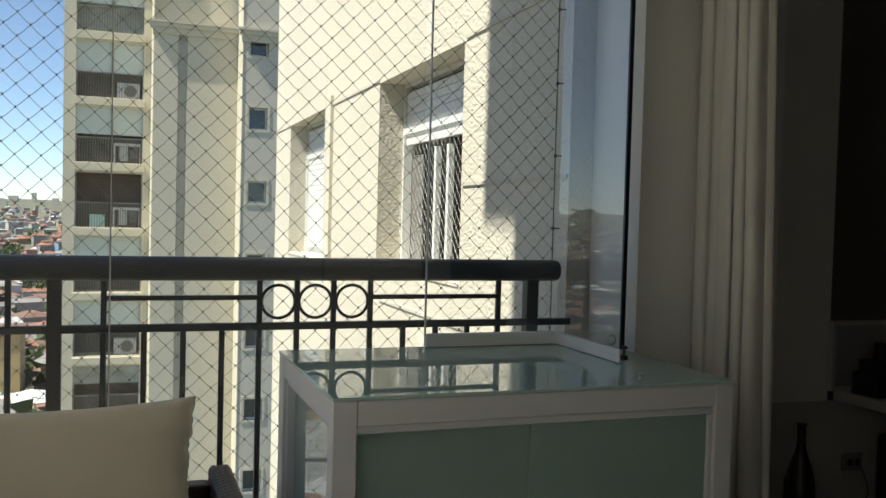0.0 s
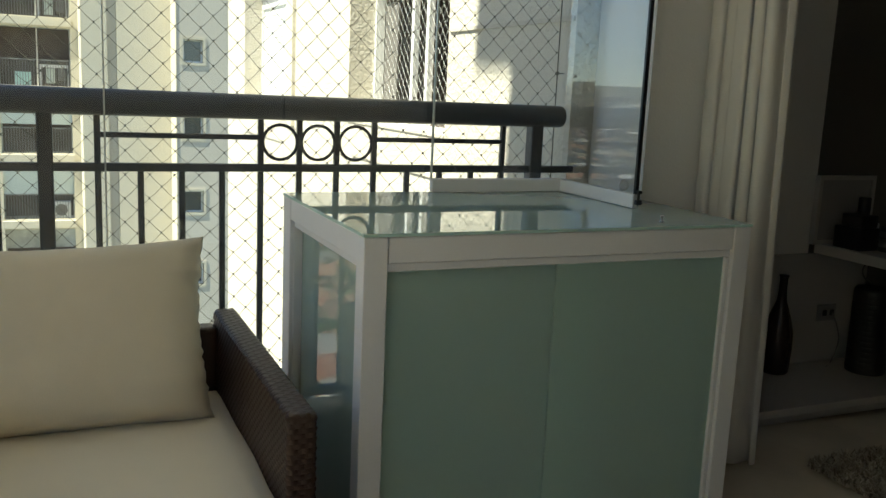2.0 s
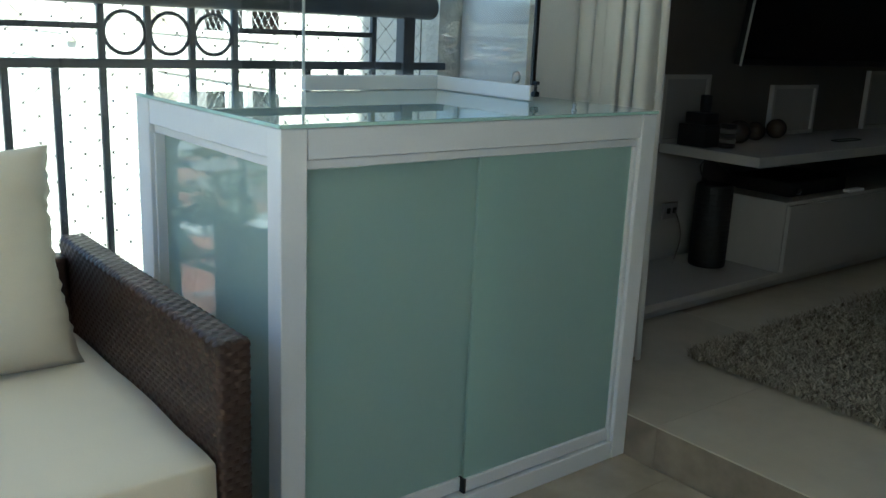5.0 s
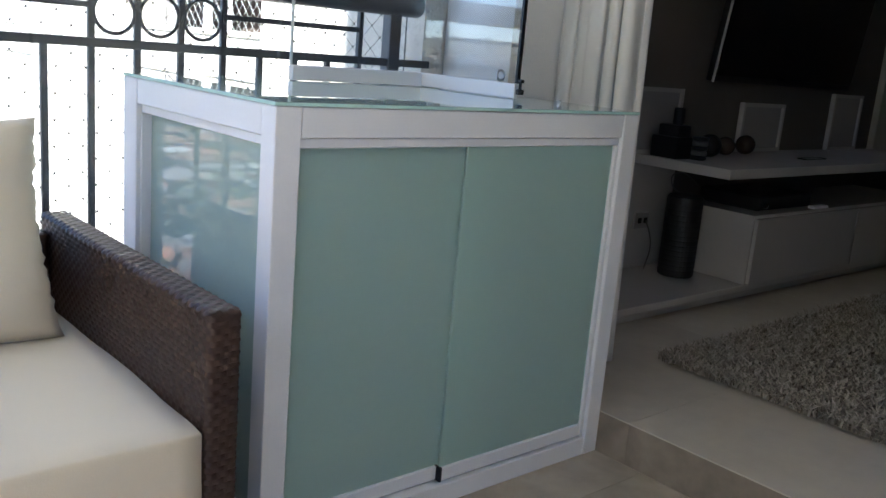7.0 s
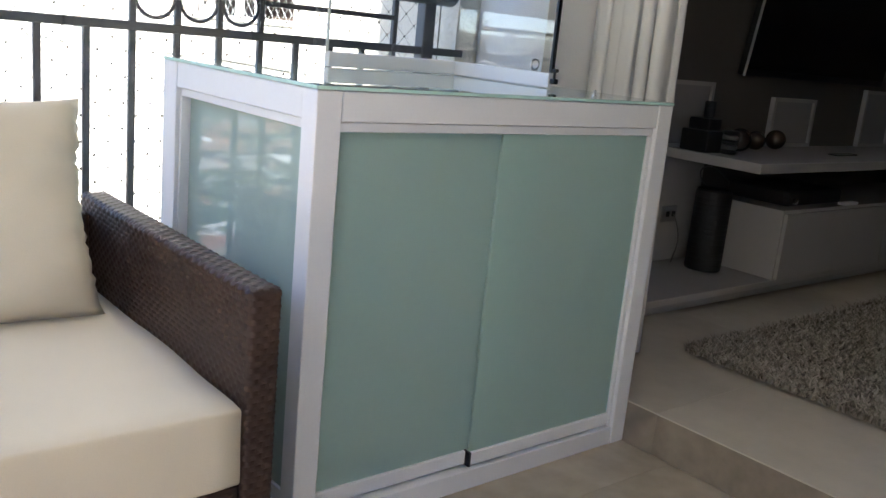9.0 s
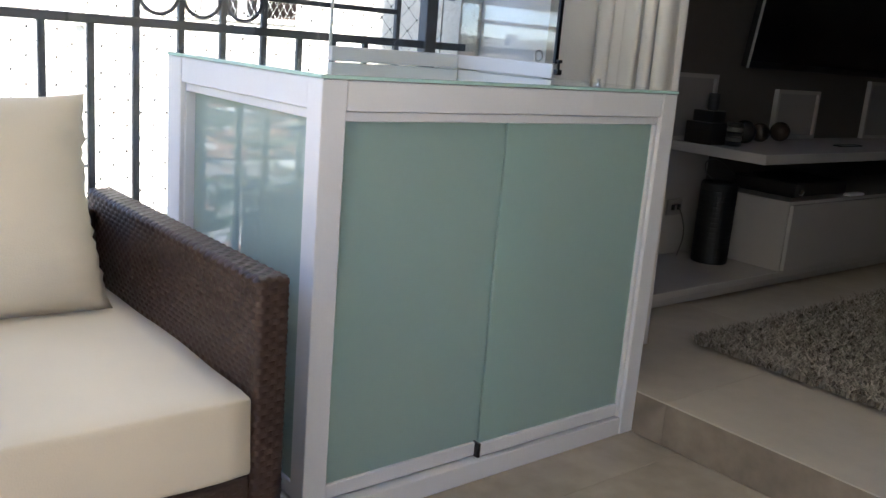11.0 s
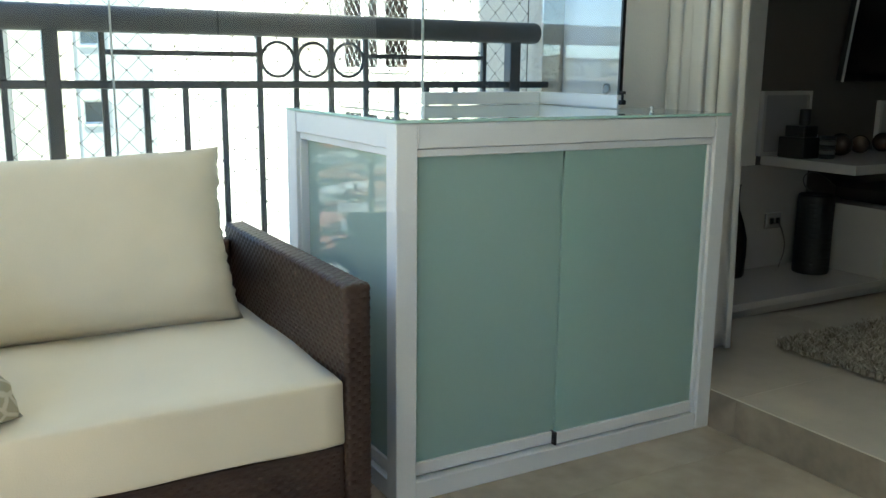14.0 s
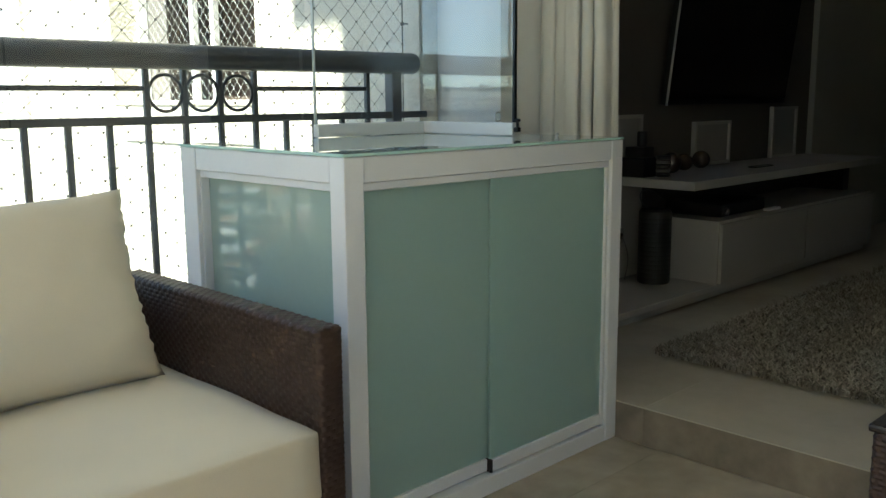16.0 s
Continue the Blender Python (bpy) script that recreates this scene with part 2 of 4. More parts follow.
def wall_with_holes(axis, at, back, u0, u1, z0, z1, holes):
    """A wall across x or y, from face `at` to `back`, pierced by (u0, u1, z0, z1) holes."""
    us = sorted({u0, u1, *(h[0] for h in holes), *(h[1] for h in holes)})
    zs = sorted({z0, z1, *(h[2] for h in holes), *(h[3] for h in holes)})
    bm = bmesh.new()

    def open_at(u, z):
        return u < u0 or u > u1 or z < z0 or z > z1 or any(h[0] < u < h[1] and h[2] < z < h[3] for h in holes)

    def place(u, d, z):
        return (d, u, z) if axis == "x" else (u, d, z)

    def quad(*ps):
        bm.faces.new([bm.verts.new(p) for p in ps])
    for a, b in zip(us, us[1:]):
        for c, d in zip(zs, zs[1:]):
            mu, mz = (a + b) / 2, (c + d) / 2
            if open_at(mu, mz):
                continue
            for p in (at, back):
                quad(place(a, p, c), place(b, p, c), place(b, p, d), place(a, p, d))
            if open_at(a - 1e-4, mz):
                quad(place(a, at, c), place(a, back, c), place(a, back, d), place(a, at, d))
            if open_at(b + 1e-4, mz):
                quad(place(b, at, c), place(b, back, c), place(b, back, d), place(b, at, d))
            if open_at(mu, c - 1e-4):
                quad(place(a, at, c), place(b, at, c), place(b, back, c), place(a, back, c))
            if open_at(mu, d + 1e-4):
                quad(place(a, at, d), place(b, at, d), place(b, back, d), place(a, back, d))
    bmesh.ops.remove_doubles(bm, verts=bm.verts, dist=1e-5)
    return bm


# ---- the shell of balcony and living room ----
CEIL = 2.60
STEP = 0.12
solid("floor_slab", box(-2.5, 1.05, -3.6, 0.741, -0.25, -0.012), M_JOINT, "concrete slab under the balcony tiles", "floor", kind="structure")
solid("living_floor_slab", box(1.062, 6.5, -3.6, 0.9, -0.25, STEP - 0.012), M_JOINT, "raised slab under the living room tiles", "floor", kind="structure")
solid("ceiling", box(-2.5, 6.5, -3.6, 0.82, CEIL, CEIL + 0.15), M_CEIL, "plain white ceiling", "ceiling", kind="structure")
solid("wall_back", box(-2.5, 1.05, -3.8, -3.602, -0.25, CEIL), M_WALL, "plain beige plaster wall", "wall", kind="structure")
# unseen wall, coloured dark to cut the light bounced into the living room
solid("wall_back_living", box(1.05, 6.5, -3.8, -3.602, -0.25, CEIL), M_TAUPE, "unseen living room wall, dark taupe to cut bounced light", "wall", kind="structure")
# wall and lintel added out of view to hold light off the living room
solid("wall_light_block", box(1.065, 1.20, -3.6, -1.15, STEP, CEIL), M_WALL, "added beige wall that keeps balcony light out of the living room", "wall", kind="structure")
solid("lintel", box(1.065, 1.20, -1.15, 0.28, 2.25, CEIL), M_WALL, "added beige lintel over the wide opening that keeps light out", "wall", kind="structure")
# unseen too, dark for the same dimming
solid("wall_side", box(6.502, 6.7, -3.6, 0.9, -0.25, CEIL), M_TAUPE, "unseen living room wall, dark taupe to cut bounced light", "wall", kind="structure")
solid("wall_tv_pale", box(1.602, 2.213, 0.9, 1.1, -0.25, CEIL), M_WALL, "pale plaster wall beside the television wall", "wall", kind="structure")
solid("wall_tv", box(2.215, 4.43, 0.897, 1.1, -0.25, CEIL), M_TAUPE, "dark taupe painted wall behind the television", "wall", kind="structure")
solid("wall_tv_end", box(4.43, 6.5, 0.86, 1.1, -0.25, CEIL), M_END, "olive grey end wall with a paler edge", "wall", kind="structure")
solid("pillar", box(1.068, 1.60, 0.50, 0.80, -0.25, CEIL), M_PILLAR, "plain off-white plaster pillar beside the glazing", "pillar", kind="structure")
solid("balcony_kerb", box(-2.49, 0.975, 0.742, 0.845, -0.25, 0.265, 0.004), M_TOWER_GREY, "low rendered kerb under the railing", "kerb", kind="structure")
# unseen wall past the floors above, stepped for the wing's shadow, gapped for light
bm = box(-2.7, -2.502, -3.8, 0.565, 6.20, 7.54)
add_box(bm, -2.7, -2.502, -3.8, 0.84, 2.60, 6.20)
add_box(bm, -2.7, -2.502, -3.8, 0.875, 7.54, 16)
add_box(bm, -2.7, -2.502, -3.8, 0.66, -4, 1.05)
solid("shadow_wall_left", bm, M_WING, "unseen cream side wall, stepped to cast the shadow on the wing", "wall", kind="structure")

# added out of view to keep blue sky light off the cabinet side
solid("sky_block_wall", box(-9.0, -8.4, -9, 5.0, -30, 5.2), M_WING, "added unseen cream wall that blocks low sky light from the left", "wall", kind="structure")

# ---- far tower, wing and city ----
wing = thing("building_wing", (0.98, 0.9, -8), "sunlit cream rendered wing of the same building", "building")
W1, W2 = (1.82, 3.205, 1.02, 2.115), (4.63, 6.17, 0.97, 2.13)
part("wall", wall_with_holes("x", 0.98, 1.595, 0.802, 6.95, -12, 14, [W1, W2]), M_WING, wing)
# wall grooves; the last two strips paint thin shadow lines below the sills
for z, y0, y1 in ((1.483, 0.81, 1.80), (2.13, 3.2, 4.6), (2.13, 0.81, 1.79), (2.13, 6.2, 6.95), (0.846, 1.75, 3.10), (0.80, 4.75, 6.1)):
    part("facade_line", box(0.972, 0.981, y0, y1, z - 0.008, z + 0.008), M_TOWER_GREY, wing)


def wing_window(h, closed):
    y0, y1, z0, z1 = h
    x = 1.13
    w = part("window", box(1.55, 1.59, y0, y1, z0, z1) if not closed else box(x + 0.05, x + 0.06, y0, y1, z0, z1), M_ROOM_SHADE if not closed else M_SHUTTER, wing, "white framed bedroom window in a deep reveal")
    f = bmesh.new()
    t = 0.028
    for a, b, c, d in ((y0, y0 + t, z0, z1), (y1 - t, y1, z0, z1), (y0 + t, y1 - t, z0, z0 + t), (y0 + t, y1 - t, z1 - t, z1), (y0 + t, y1 - t, z1 - 0.30, z1 - 0.26)):
        add_box(f, x, x + 0.05, a + 0.002, b - 0.002, c + 0.002, d - 0.002)
    part("window_frame", f, M_SHUTTER, w)
    drop = 0.34 if not closed else z1 - z0 - 0.12
    n = int(drop / 0.045)
    for i in range(n):
        zz = z1 - 0.05 - i * 0.045
        part("slat", box(x + 0.012, x + 0.028, y0 + t + 0.002, y1 - t - 0.002, zz - 0.043, zz, 0.004, 1), M_SHUTTER, w)
    if not closed:
        for k in (0.4375, 0.58):
            yy = y0 + (y1 - y0) * k
            part("stile", box(x + 0.01, x + 0.04, yy, yy + 0.035, z0 + t, z1 - drop - 0.06), M_SHUTTER, w)
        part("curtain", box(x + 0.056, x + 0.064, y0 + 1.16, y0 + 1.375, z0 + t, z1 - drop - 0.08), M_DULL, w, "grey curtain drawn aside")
        # dark sheets over the reveal paint the shade of the room behind the frame
        part("shade_lining", box(x + 0.07, 1.548, y1 - 0.006, y1 - 0.002, z0, z1), M_ROOM_SHADE, w)
        part("shade_lining", box(x + 0.07, 1.548, y0 + 0.002, y1 - 0.008, z0 + 0.002, z0 + 0.006), M_ROOM_SHADE, w)
        part("shade_lining", box(x + 0.07, 1.548, y0 + 0.002, y1 - 0.008, z1 - 0.006, z1 - 0.002), M_ROOM_SHADE, w)
    part("sill", box(0.974, 1.17, y0 + 0.002, y1 - 0.002, z0 + 0.001, z0 + 0.022, 0.004), M_WING, wing)
    # safety net over the opening
    g = bmesh.new()
    c = 0.062
    k = int((y1 - y0 + z1 - z0) / c) + 1
    for i in range(k):
        for s in (1, -1):
            ya = y0 + i * c if s == 1 else y1 - i * c
            t0 = max(0.0, (ya - y1) if s == 1 else (y0 - ya))
            t1 = min(z1 - z0, (ya - y0) if s == 1 else (y1 - ya))
            if t1 > t0:
                add_tube(g, (1.118, ya - s * t0, z0 + t0), (1.118, ya - s * t1, z0 + t1), 0.0006, 3, False)
    part("window_net", g, M_SEAL, wing, "thin white safety net")


wing_window(W1, False)
wing_window(W2, True)
part("band", box(0.955, 0.982, 4.42, 4.60, 0.93, 2.19), M_WING, wing)

tower = thing("apartment_tower", (1, 33, -40), "tall cream apartment tower with balconies and small square windows", "building")
PITCH = 2.83
holes = [(4.42 - 0.36, 4.42 + 0.36, 2.16 - 0.42 + PITCH * k, 2.16 + 0.42 + PITCH * k) for k in range(-5, 4)]
part("wall", wall_with_holes("y", 33, 33.5, 3.83, 12, -45, 16, holes), M_TOWER_GREY, tower)
part("wall", box(3.79, 3.827, 32.98, 34.49, -45, 16), M_TOWER, tower)
part("wall", box(0.62, 1.50, 34.5, 36, -45, 8.4), M_TOWER, tower)
part("wall", box(1.50, 1.85, 34.7, 36, -45, 8.4), M_TOWER_GREY, tower)
part("wall", box(1.85, 3.83, 34.5, 36, -45, 8.4), M_TOWER, tower)
part("wall", box(0.62, 3.83, 34.9, 36, 8.4, 16), M_TOWER, tower)
for i, (d, z0, z1) in enumerate(((0.17, 8.45, 8.62), (0.08, 8.2, 8.45), (0.24, 8.62, 8.72))):
    part("cornice", box(0.62 - d, 3.83, 34.5 - d, 34.7, z0, z1), M_TOWER, tower)
    part("cornice", box(3.83 - d, 5.2, 33 - d, 33.0, z0 - 0.3, z1 - 0.3), M_TOWER, tower)
for h in holes:
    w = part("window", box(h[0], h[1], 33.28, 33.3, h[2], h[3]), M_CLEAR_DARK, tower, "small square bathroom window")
    f = bmesh.new()
    for a, b, c, d in ((h[0] - 0.1, h[0], h[2] - 0.1, h[3] + 0.1), (h[1], h[1] + 0.1, h[2] - 0.1, h[3] + 0.1), (h[0], h[1], h[2] - 0.1, h[2]), (h[0], h[1], h[3], h[3] + 0.1)):
        add_box(f, a, b, 32.975, 33.1, c, d)
    part("window_frame", f, M_TOWER, w)
    g = bmesh.new()
    for a, b, c, d in ((h[0], h[0] + 0.06, h[2], h[3]), (h[1] - 0.06, h[1], h[2], h[3]), (h[0] + 0.06, h[1] - 0.06, h[2], h[2] + 0.06), (h[0] + 0.06, h[1] - 0.06, h[3] - 0.06, h[3])):
        add_box(g, a, b, 33.2, 33.26, c, d)
    part("sash", g, M_SHUTTER, w)
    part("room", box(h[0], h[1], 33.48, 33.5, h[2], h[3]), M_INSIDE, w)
FLOOR = 2.67
bays = [(-2.32, 0.28, 0.60 + FLOOR * k, 0.60 + FLOOR * k + 2.25) for k in range(-5, 5)]
part("wall", wall_with_holes("y", 37.3, 37.5, -2.78, 0.62, -45, 16, bays), M_TOWER, tower)
part("wall", box(0.585, 0.618, 34.52, 37.29, -45, 16), M_TOWER, tower)
part("side_wall", box(-2.78, -2.58, 37.5, 41, -45, 16), M_TOWER, tower)
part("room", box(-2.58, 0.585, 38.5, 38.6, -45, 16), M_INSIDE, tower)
rng = random.Random(4)
for k, b in enumerate(bays):
    bay = part("balcony", box(b[0] - 0.06, b[1] + 0.06, 37.16, 37.3, b[2] - 0.34, b[2] - 0.05), M_TOWER, tower, "balcony with dark railing")
    part("slab", box(b[0], b[1], 37.5, 38.498, b[2] - 0.3, b[2] - 0.02), M_TOWER_GREY, bay)
    if k not in (5, 2):
        part("blind", box(b[0], b[1], 37.44, 37.46, b[3] - (1.25 if k % 2 else 1.1), b[3]), M_SHADE, bay, "pale glazing blind")
    part("top_rail", box(b[0], b[1], 37.38, 37.42, b[2] + 0.98, b[2] + 1.03), M_RAILING_FAR, bay)
    g = bmesh.new()
    for i in range(26):
        x = b[0] + 0.05 + i * 0.1
        add_box(g, x, x + 0.022, 37.39, 37.41, b[2] - 0.02, b[2] + 0.98)
    part("railing_bars", g, M_RAILING_FAR, bay)["kind"] = "stuff"
    part("mullion", box(-0.95, -0.90, 37.36, 37.40, b[2], b[3]), M_TOWER_GREY, bay)
    # dark sheet puts the balcony's inner shade into colour
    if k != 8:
        part("room_shade", box(b[0] + 0.02, b[1] - 0.02, 38.44, 38.46, b[2] - 0.02, b[3] if k == 5 else b[2] + 1.3), M_ROOM_SHADE, bay, "dark sheet for the shade inside the balcony room")
    if k in (3, 7):
        ac = part("air_conditioner", box(-0.75, 0.15, 37.6, 37.9, b[2], b[2] + 0.68, 0.03), M_SHUTTER, bay, "white air conditioner unit")
        part("fan", tube((-0.22, 37.6, b[2] + 0.34), (-0.22, 37.57, b[2] + 0.34), 0.24, 24), M_DULL, ac, "dark round fan grille")
    if k in (5, 6):
        rack = part("clothes_rack", box(-0.85, 0.2, 37.62, 37.66, b[2] + 0.72, b[2] + 0.84), M_SHUTTER, bay, "white folding clothes rack")
        for x in (-0.85, -0.82, 0.17):
            part("leg", box(x, x + 0.03, 37.62, 37.66, b[2] - 0.02, b[2] + 0.72), M_SHUTTER, rack)
        part("cloth", box(-0.62, -0.30, 37.63, 37.65, b[2] + 0.1, b[2] + 0.70), M_SHADE, rack, "pale hanging cloth")
        part("cloth", box(-0.2, 0.1, 37.63, 37.65, b[2] + 0.22, b[2] + 0.70), M_DULL, rack, "grey hanging cloth")
    if k == 5:
        part("storage_box", box(-1.75, -1.15, 37.6, 37.9, b[2] - 0.02, b[2] + 0.52, 0.02), M_EDGE, bay, "green plastic storage box")

# ground and town far below
GROUND = -38.0
g = bmesh.new()
N = 48
grid = {}


def lie(x, y):
    """Height of the ground: rolling hills that rise with distance."""
    d = math.hypot(x, y)
    return GROUND + 0.018 * max(0, d - 150) + 9 * noise.noise(Vector((x / 260, y / 260, 3))) * min(1, max(0, d - 90) / 300)


for i in range(N + 1):
    for j in range(N + 1):
        x = 4000 * ((2 * i / N - 1) ** 3)
        y = 4000 * ((2 * j / N - 1) ** 3)
        grid[i, j] = g.verts.new((x, y, lie(x, y)))
for i in range(N):
    for j in range(N):
        g.faces.new((grid[i, j], grid[i + 1, j], grid[i + 1, j + 1], grid[i, j + 1]))
M_GROUND = mat("town_ground", (0.12, 0.125, 0.085), 0.95, 0, 0.5, 0.03, 0.4, 0.0)
solid("ground", g, M_GROUND, "hilly ground under the town", "ground", kind="structure", smooth=True)


def town_material(name, ramp, rough=0.85):
    """Colour by the single house, from a small palette."""
    m = mat(name, (0.5, 0.5, 0.5), rough, 0, 0.1, 0.3, 3, 0.0)
    n, l = m.node_tree.nodes, m.node_tree.links
    geo, cr = n.new("ShaderNodeNewGeometry"), n.new("ShaderNodeValToRGB")
    cr.color_ramp.interpolation = "CONSTANT"
    while len(cr.color_ramp.elements) < len(ramp):
        cr.color_ramp.elements.new(0.5)
    for e, (p, c) in zip(cr.color_ramp.elements, ramp):
        e.position, e.color = p, (*c, 1)
    l.new(geo.outputs["Random Per Island"], cr.inputs["Fac"])
    l.new(cr.outputs["Color"], n["Principled BSDF"].inputs["Base Color"])
    return m


M_TOWN_WALL = town_material("town_walls", [(0, (0.46, 0.44, 0.40)), (0.3, (0.55, 0.54, 0.52)), (0.5, (0.40, 0.32, 0.20)), (0.6, (0.30, 0.28, 0.26)), (0.84, (0.20, 0.28, 0.36)), (0.9, (0.36, 0.22, 0.16))])
M_TOWN_ROOF = town_material("town_roofs", [(0, (0.24, 0.12, 0.08)), (0.24, (0.17, 0.10, 0.075)), (0.42, (0.22, 0.21, 0.20)), (0.64, (0.42, 0.42, 0.41)), (0.78, (0.30, 0.14, 0.085)), (0.95, (0.62, 0.62, 0.60))])
wv, wf, rv, rf = [], [], [], []
rng = random.Random(11)


def house(x, y, w, d, h, turn, roof):
    z = lie(x, y) - 1
    c, s = math.cos(turn), math.sin(turn)

    def at(u, v, t):
        return (x + c * u - s * v, y + s * u + c * v, z + t)
    k = len(wv)
    wv.extend(at(u, v, t) for t in (0, h) for u, v in ((-w, -d), (w, -d), (w, d), (-w, d)))
    wf.extend(tuple(k + i for i in q) for q in ((0, 1, 5, 4), (1, 2, 6, 5), (2, 3, 7, 6), (3, 0, 4, 7), (4, 5, 6, 7)))
    k = len(rv)
    e = 0.5
    rv.extend([at(-w - e, -d - e, h + 0.05), at(w + e, -d - e, h + 0.05), at(w + e, d + e, h + 0.05), at(-w - e, d + e, h + 0.05), at(-w * 0.5, 0, h + roof), at(w * 0.5, 0, h + roof)])
    rf.extend(tuple(k + i for i in q) for q in ((0, 1, 5, 4), (2, 3, 4, 5), (1, 2, 5), (3, 0, 4)))


count = 0
while count < 5200:
    a = radians(rng.uniform(-75, 30))
    dist = 95 + 1900 * rng.random() ** 1.7
    x, y = dist * math.sin(a), dist * math.cos(a)
    if -14 < x < 16 and y < 60 or (x > 2.5 and y < 70):
        continue
    big = rng.random() < 0.015 and dist > 700
    sz = rng.uniform(3, 6.5)
    house(x, y, sz, rng.uniform(3, 6), rng.uniform(10, 22) if big else rng.uniform(3, 8.5), rng.choice((0.3, 0.3 + math.pi / 2)) + rng.uniform(-0.15, 0.15), 0.4 if big else rng.uniform(0.5, 2.0))
    count += 1
for name, v, f, m, lab in (("town_houses", wv, wf, M_TOWN_WALL, "many small painted houses far below"), ("town_roofs", rv, rf, M_TOWN_ROOF, "terracotta and grey roofs of the houses far below")):
    me = bpy.data.meshes.new(name)
    me.from_pydata(v, [], f)
    me.materials.append(m)
    tagged(new(name, me), lab, "houses", kind="stuff")
# far skyline
rng = random.Random(5)
for k in range(46):
    a, dist = rng.uniform(-48, 6), rng.uniform(2300, 3300)
    if -3.2 < a < 6:
        a -= 12
    w, h = rng.uniform(7, 14), rng.uniform(12, 36)
    x, y = dist * math.sin(radians(a)), dist * math.cos(radians(a))
    z = lie(x, y)
    solid("distant_tower", box(x - w, x + w, y - w, y + w, z - 5, z + h), M_TOWER_GREY, "pale distant high-rise on the hazy skyline", "building", group="far skyline")
# trees between the houses, in clumps of leafy tufts
rng = random.Random(8)
tv_, tf_ = [], []
for k in range(900):
    a, dist = radians(rng.uniform(-70, 8)), 110 + 900 * rng.random() ** 1.5
    cx, cy = dist * math.sin(a), dist * math.cos(a)
    if cx > -9 and cy < 130:
        continue
    cz = lie(cx, cy)
    r = rng.uniform(2.5, 5.5)
    for q in range(46):
        d = Vector((rng.gauss(0, 1), rng.gauss(0, 1), rng.gauss(0, 0.8))).normalized() * r * rng.uniform(0.5, 1.05)
        c = Vector((cx, cy, cz + r * 1.25)) + d
        e = r * rng.uniform(0.16, 0.34)
        b = len(tv_)
        for _ in range(3):
            tv_.append(tuple(c + Vector((rng.uniform(-e, e), rng.uniform(-e, e), rng.uniform(-e, e))) * 1.4))
        tf_.append((b, b + 1, b + 2))
    b = len(tv_)
    for u, v in ((-0.3, -0.3), (0.3, -0.3), (0, 0.35)):
        tv_ += [(cx + u, cy + v, cz - 0.5), (cx + u * 0.5, cy + v * 0.5, cz + r)]
    tf_ += [(b, b + 2, b + 3, b + 1), (b + 2, b + 4, b + 5, b + 3), (b + 4, b, b + 1, b + 5)]
me = bpy.data.meshes.new("far_trees")
me.from_pydata(tv_, [], tf_)
me.materials.append(mat("foliage", (0.055, 0.085, 0.032), 0.8, 0, 0.4, 0.2, 2, 0.0, 0.2))
tagged(new("far_trees", me), "dark green trees between the houses far below", "trees", kind="stuff")
# a taller yellow block close below
x, y = -22.0, 172.0
blk = thing("yellow_block", (x, y, lie(x, y)), "narrow yellow rendered house with a flat tiled roof", "building")
part("wall", box(x - 4, x + 4.5, y, y + 9, GROUND - 2, GROUND + 17), mat("yellow_render", (0.46, 0.34, 0.16), 0.9, 0, 0.15, 0.4, 6, 0.05), blk)
part("roof", box(x - 4.4, x + 4.9, y - 0.4, y + 9.4, GROUND + 17, GROUND + 17.6), M_TOWN_ROOF, blk)

# ---- railing ----
RY = 0.78
rail = thing("balcony_railing", (0.9, RY, 0.265), "black painted metal balcony railing with a ring pattern", "railing")
bm = bmesh.new()
hx0, hx1 = -2.49, 0.935
prof = [(hx0, 1.0), (hx1 - 0.012, 1.0), (hx1 - 0.004, 0.90), (hx1, 0.72)]
rings = []
for x, k in prof:
    rings.append([bm.verts.new((x, RY - 0.005 + 0.034 * k * math.cos(t), 1.165 + 0.035 * k * math.sin(t))) for t in (2 * math.pi * i / 24 for i in range(24))])
for a, b in zip(rings, rings[1:]):
    for i in range(24):
        bm.faces.new((a[i], a[(i + 1) % 24], b[(i + 1) % 24], b[i]))
bm.faces.new(rings[-1])
bm.faces.new(rings[0][::-1])
part("handrail", bm, M_BLACK_METAL, rail, smooth=True)
part("middle_rail", box(-2.49, 0.985, RY - 0.012, RY + 0.012, 0.983, 1.005, 0.002, 1), M_BLACK_METAL, rail)
part("bottom_rail", box(-2.49, 0.985, RY - 0.012, RY + 0.012, 0.30, 0.325, 0.002, 1), M_BLACK_METAL, rail)
for p in (-2.058, -0.61):
    part("post", box(p - 0.019, p + 0.019, RY - 0.019, RY + 0.019, 0.265, 1.14, 0.003, 1), M_BLACK_METAL, rail)
    for d in (0.127, 0.56, 0.672, 0.784, 0.90, 1.332):
        part("rod", box(p + d - 0.008, p + d + 0.008, RY - 0.008, RY + 0.008, 0.32, 1.14, 0.002, 1), M_BLACK_METAL, rail)
    for d in (0.235, 0.343, 0.452, 1.008, 1.116, 1.224):
        part("rod", box(p + d - 0.008, p + d + 0.008, RY - 0.008, RY + 0.008, 0.32, 0.99, 0.002, 1), M_BLACK_METAL, rail)
    for a, b in ((0.135, 0.552), (0.908, 1.324)):
        part("thin_bar", box(p + a, p + b, RY - 0.007, RY + 0.007, 1.073, 1.087), M_BLACK_METAL, rail)
    for d in (0.616, 0.728, 0.842):
        part("ring", ring((p + d, RY, 1.067), 0.0495, 0.0048), M_BLACK_METAL, rail, smooth=True)
part("post", box(0.817, 0.859, RY - 0.021, RY + 0.021, 0.265, 1.14, 0.003, 1), M_BLACK_METAL, rail)

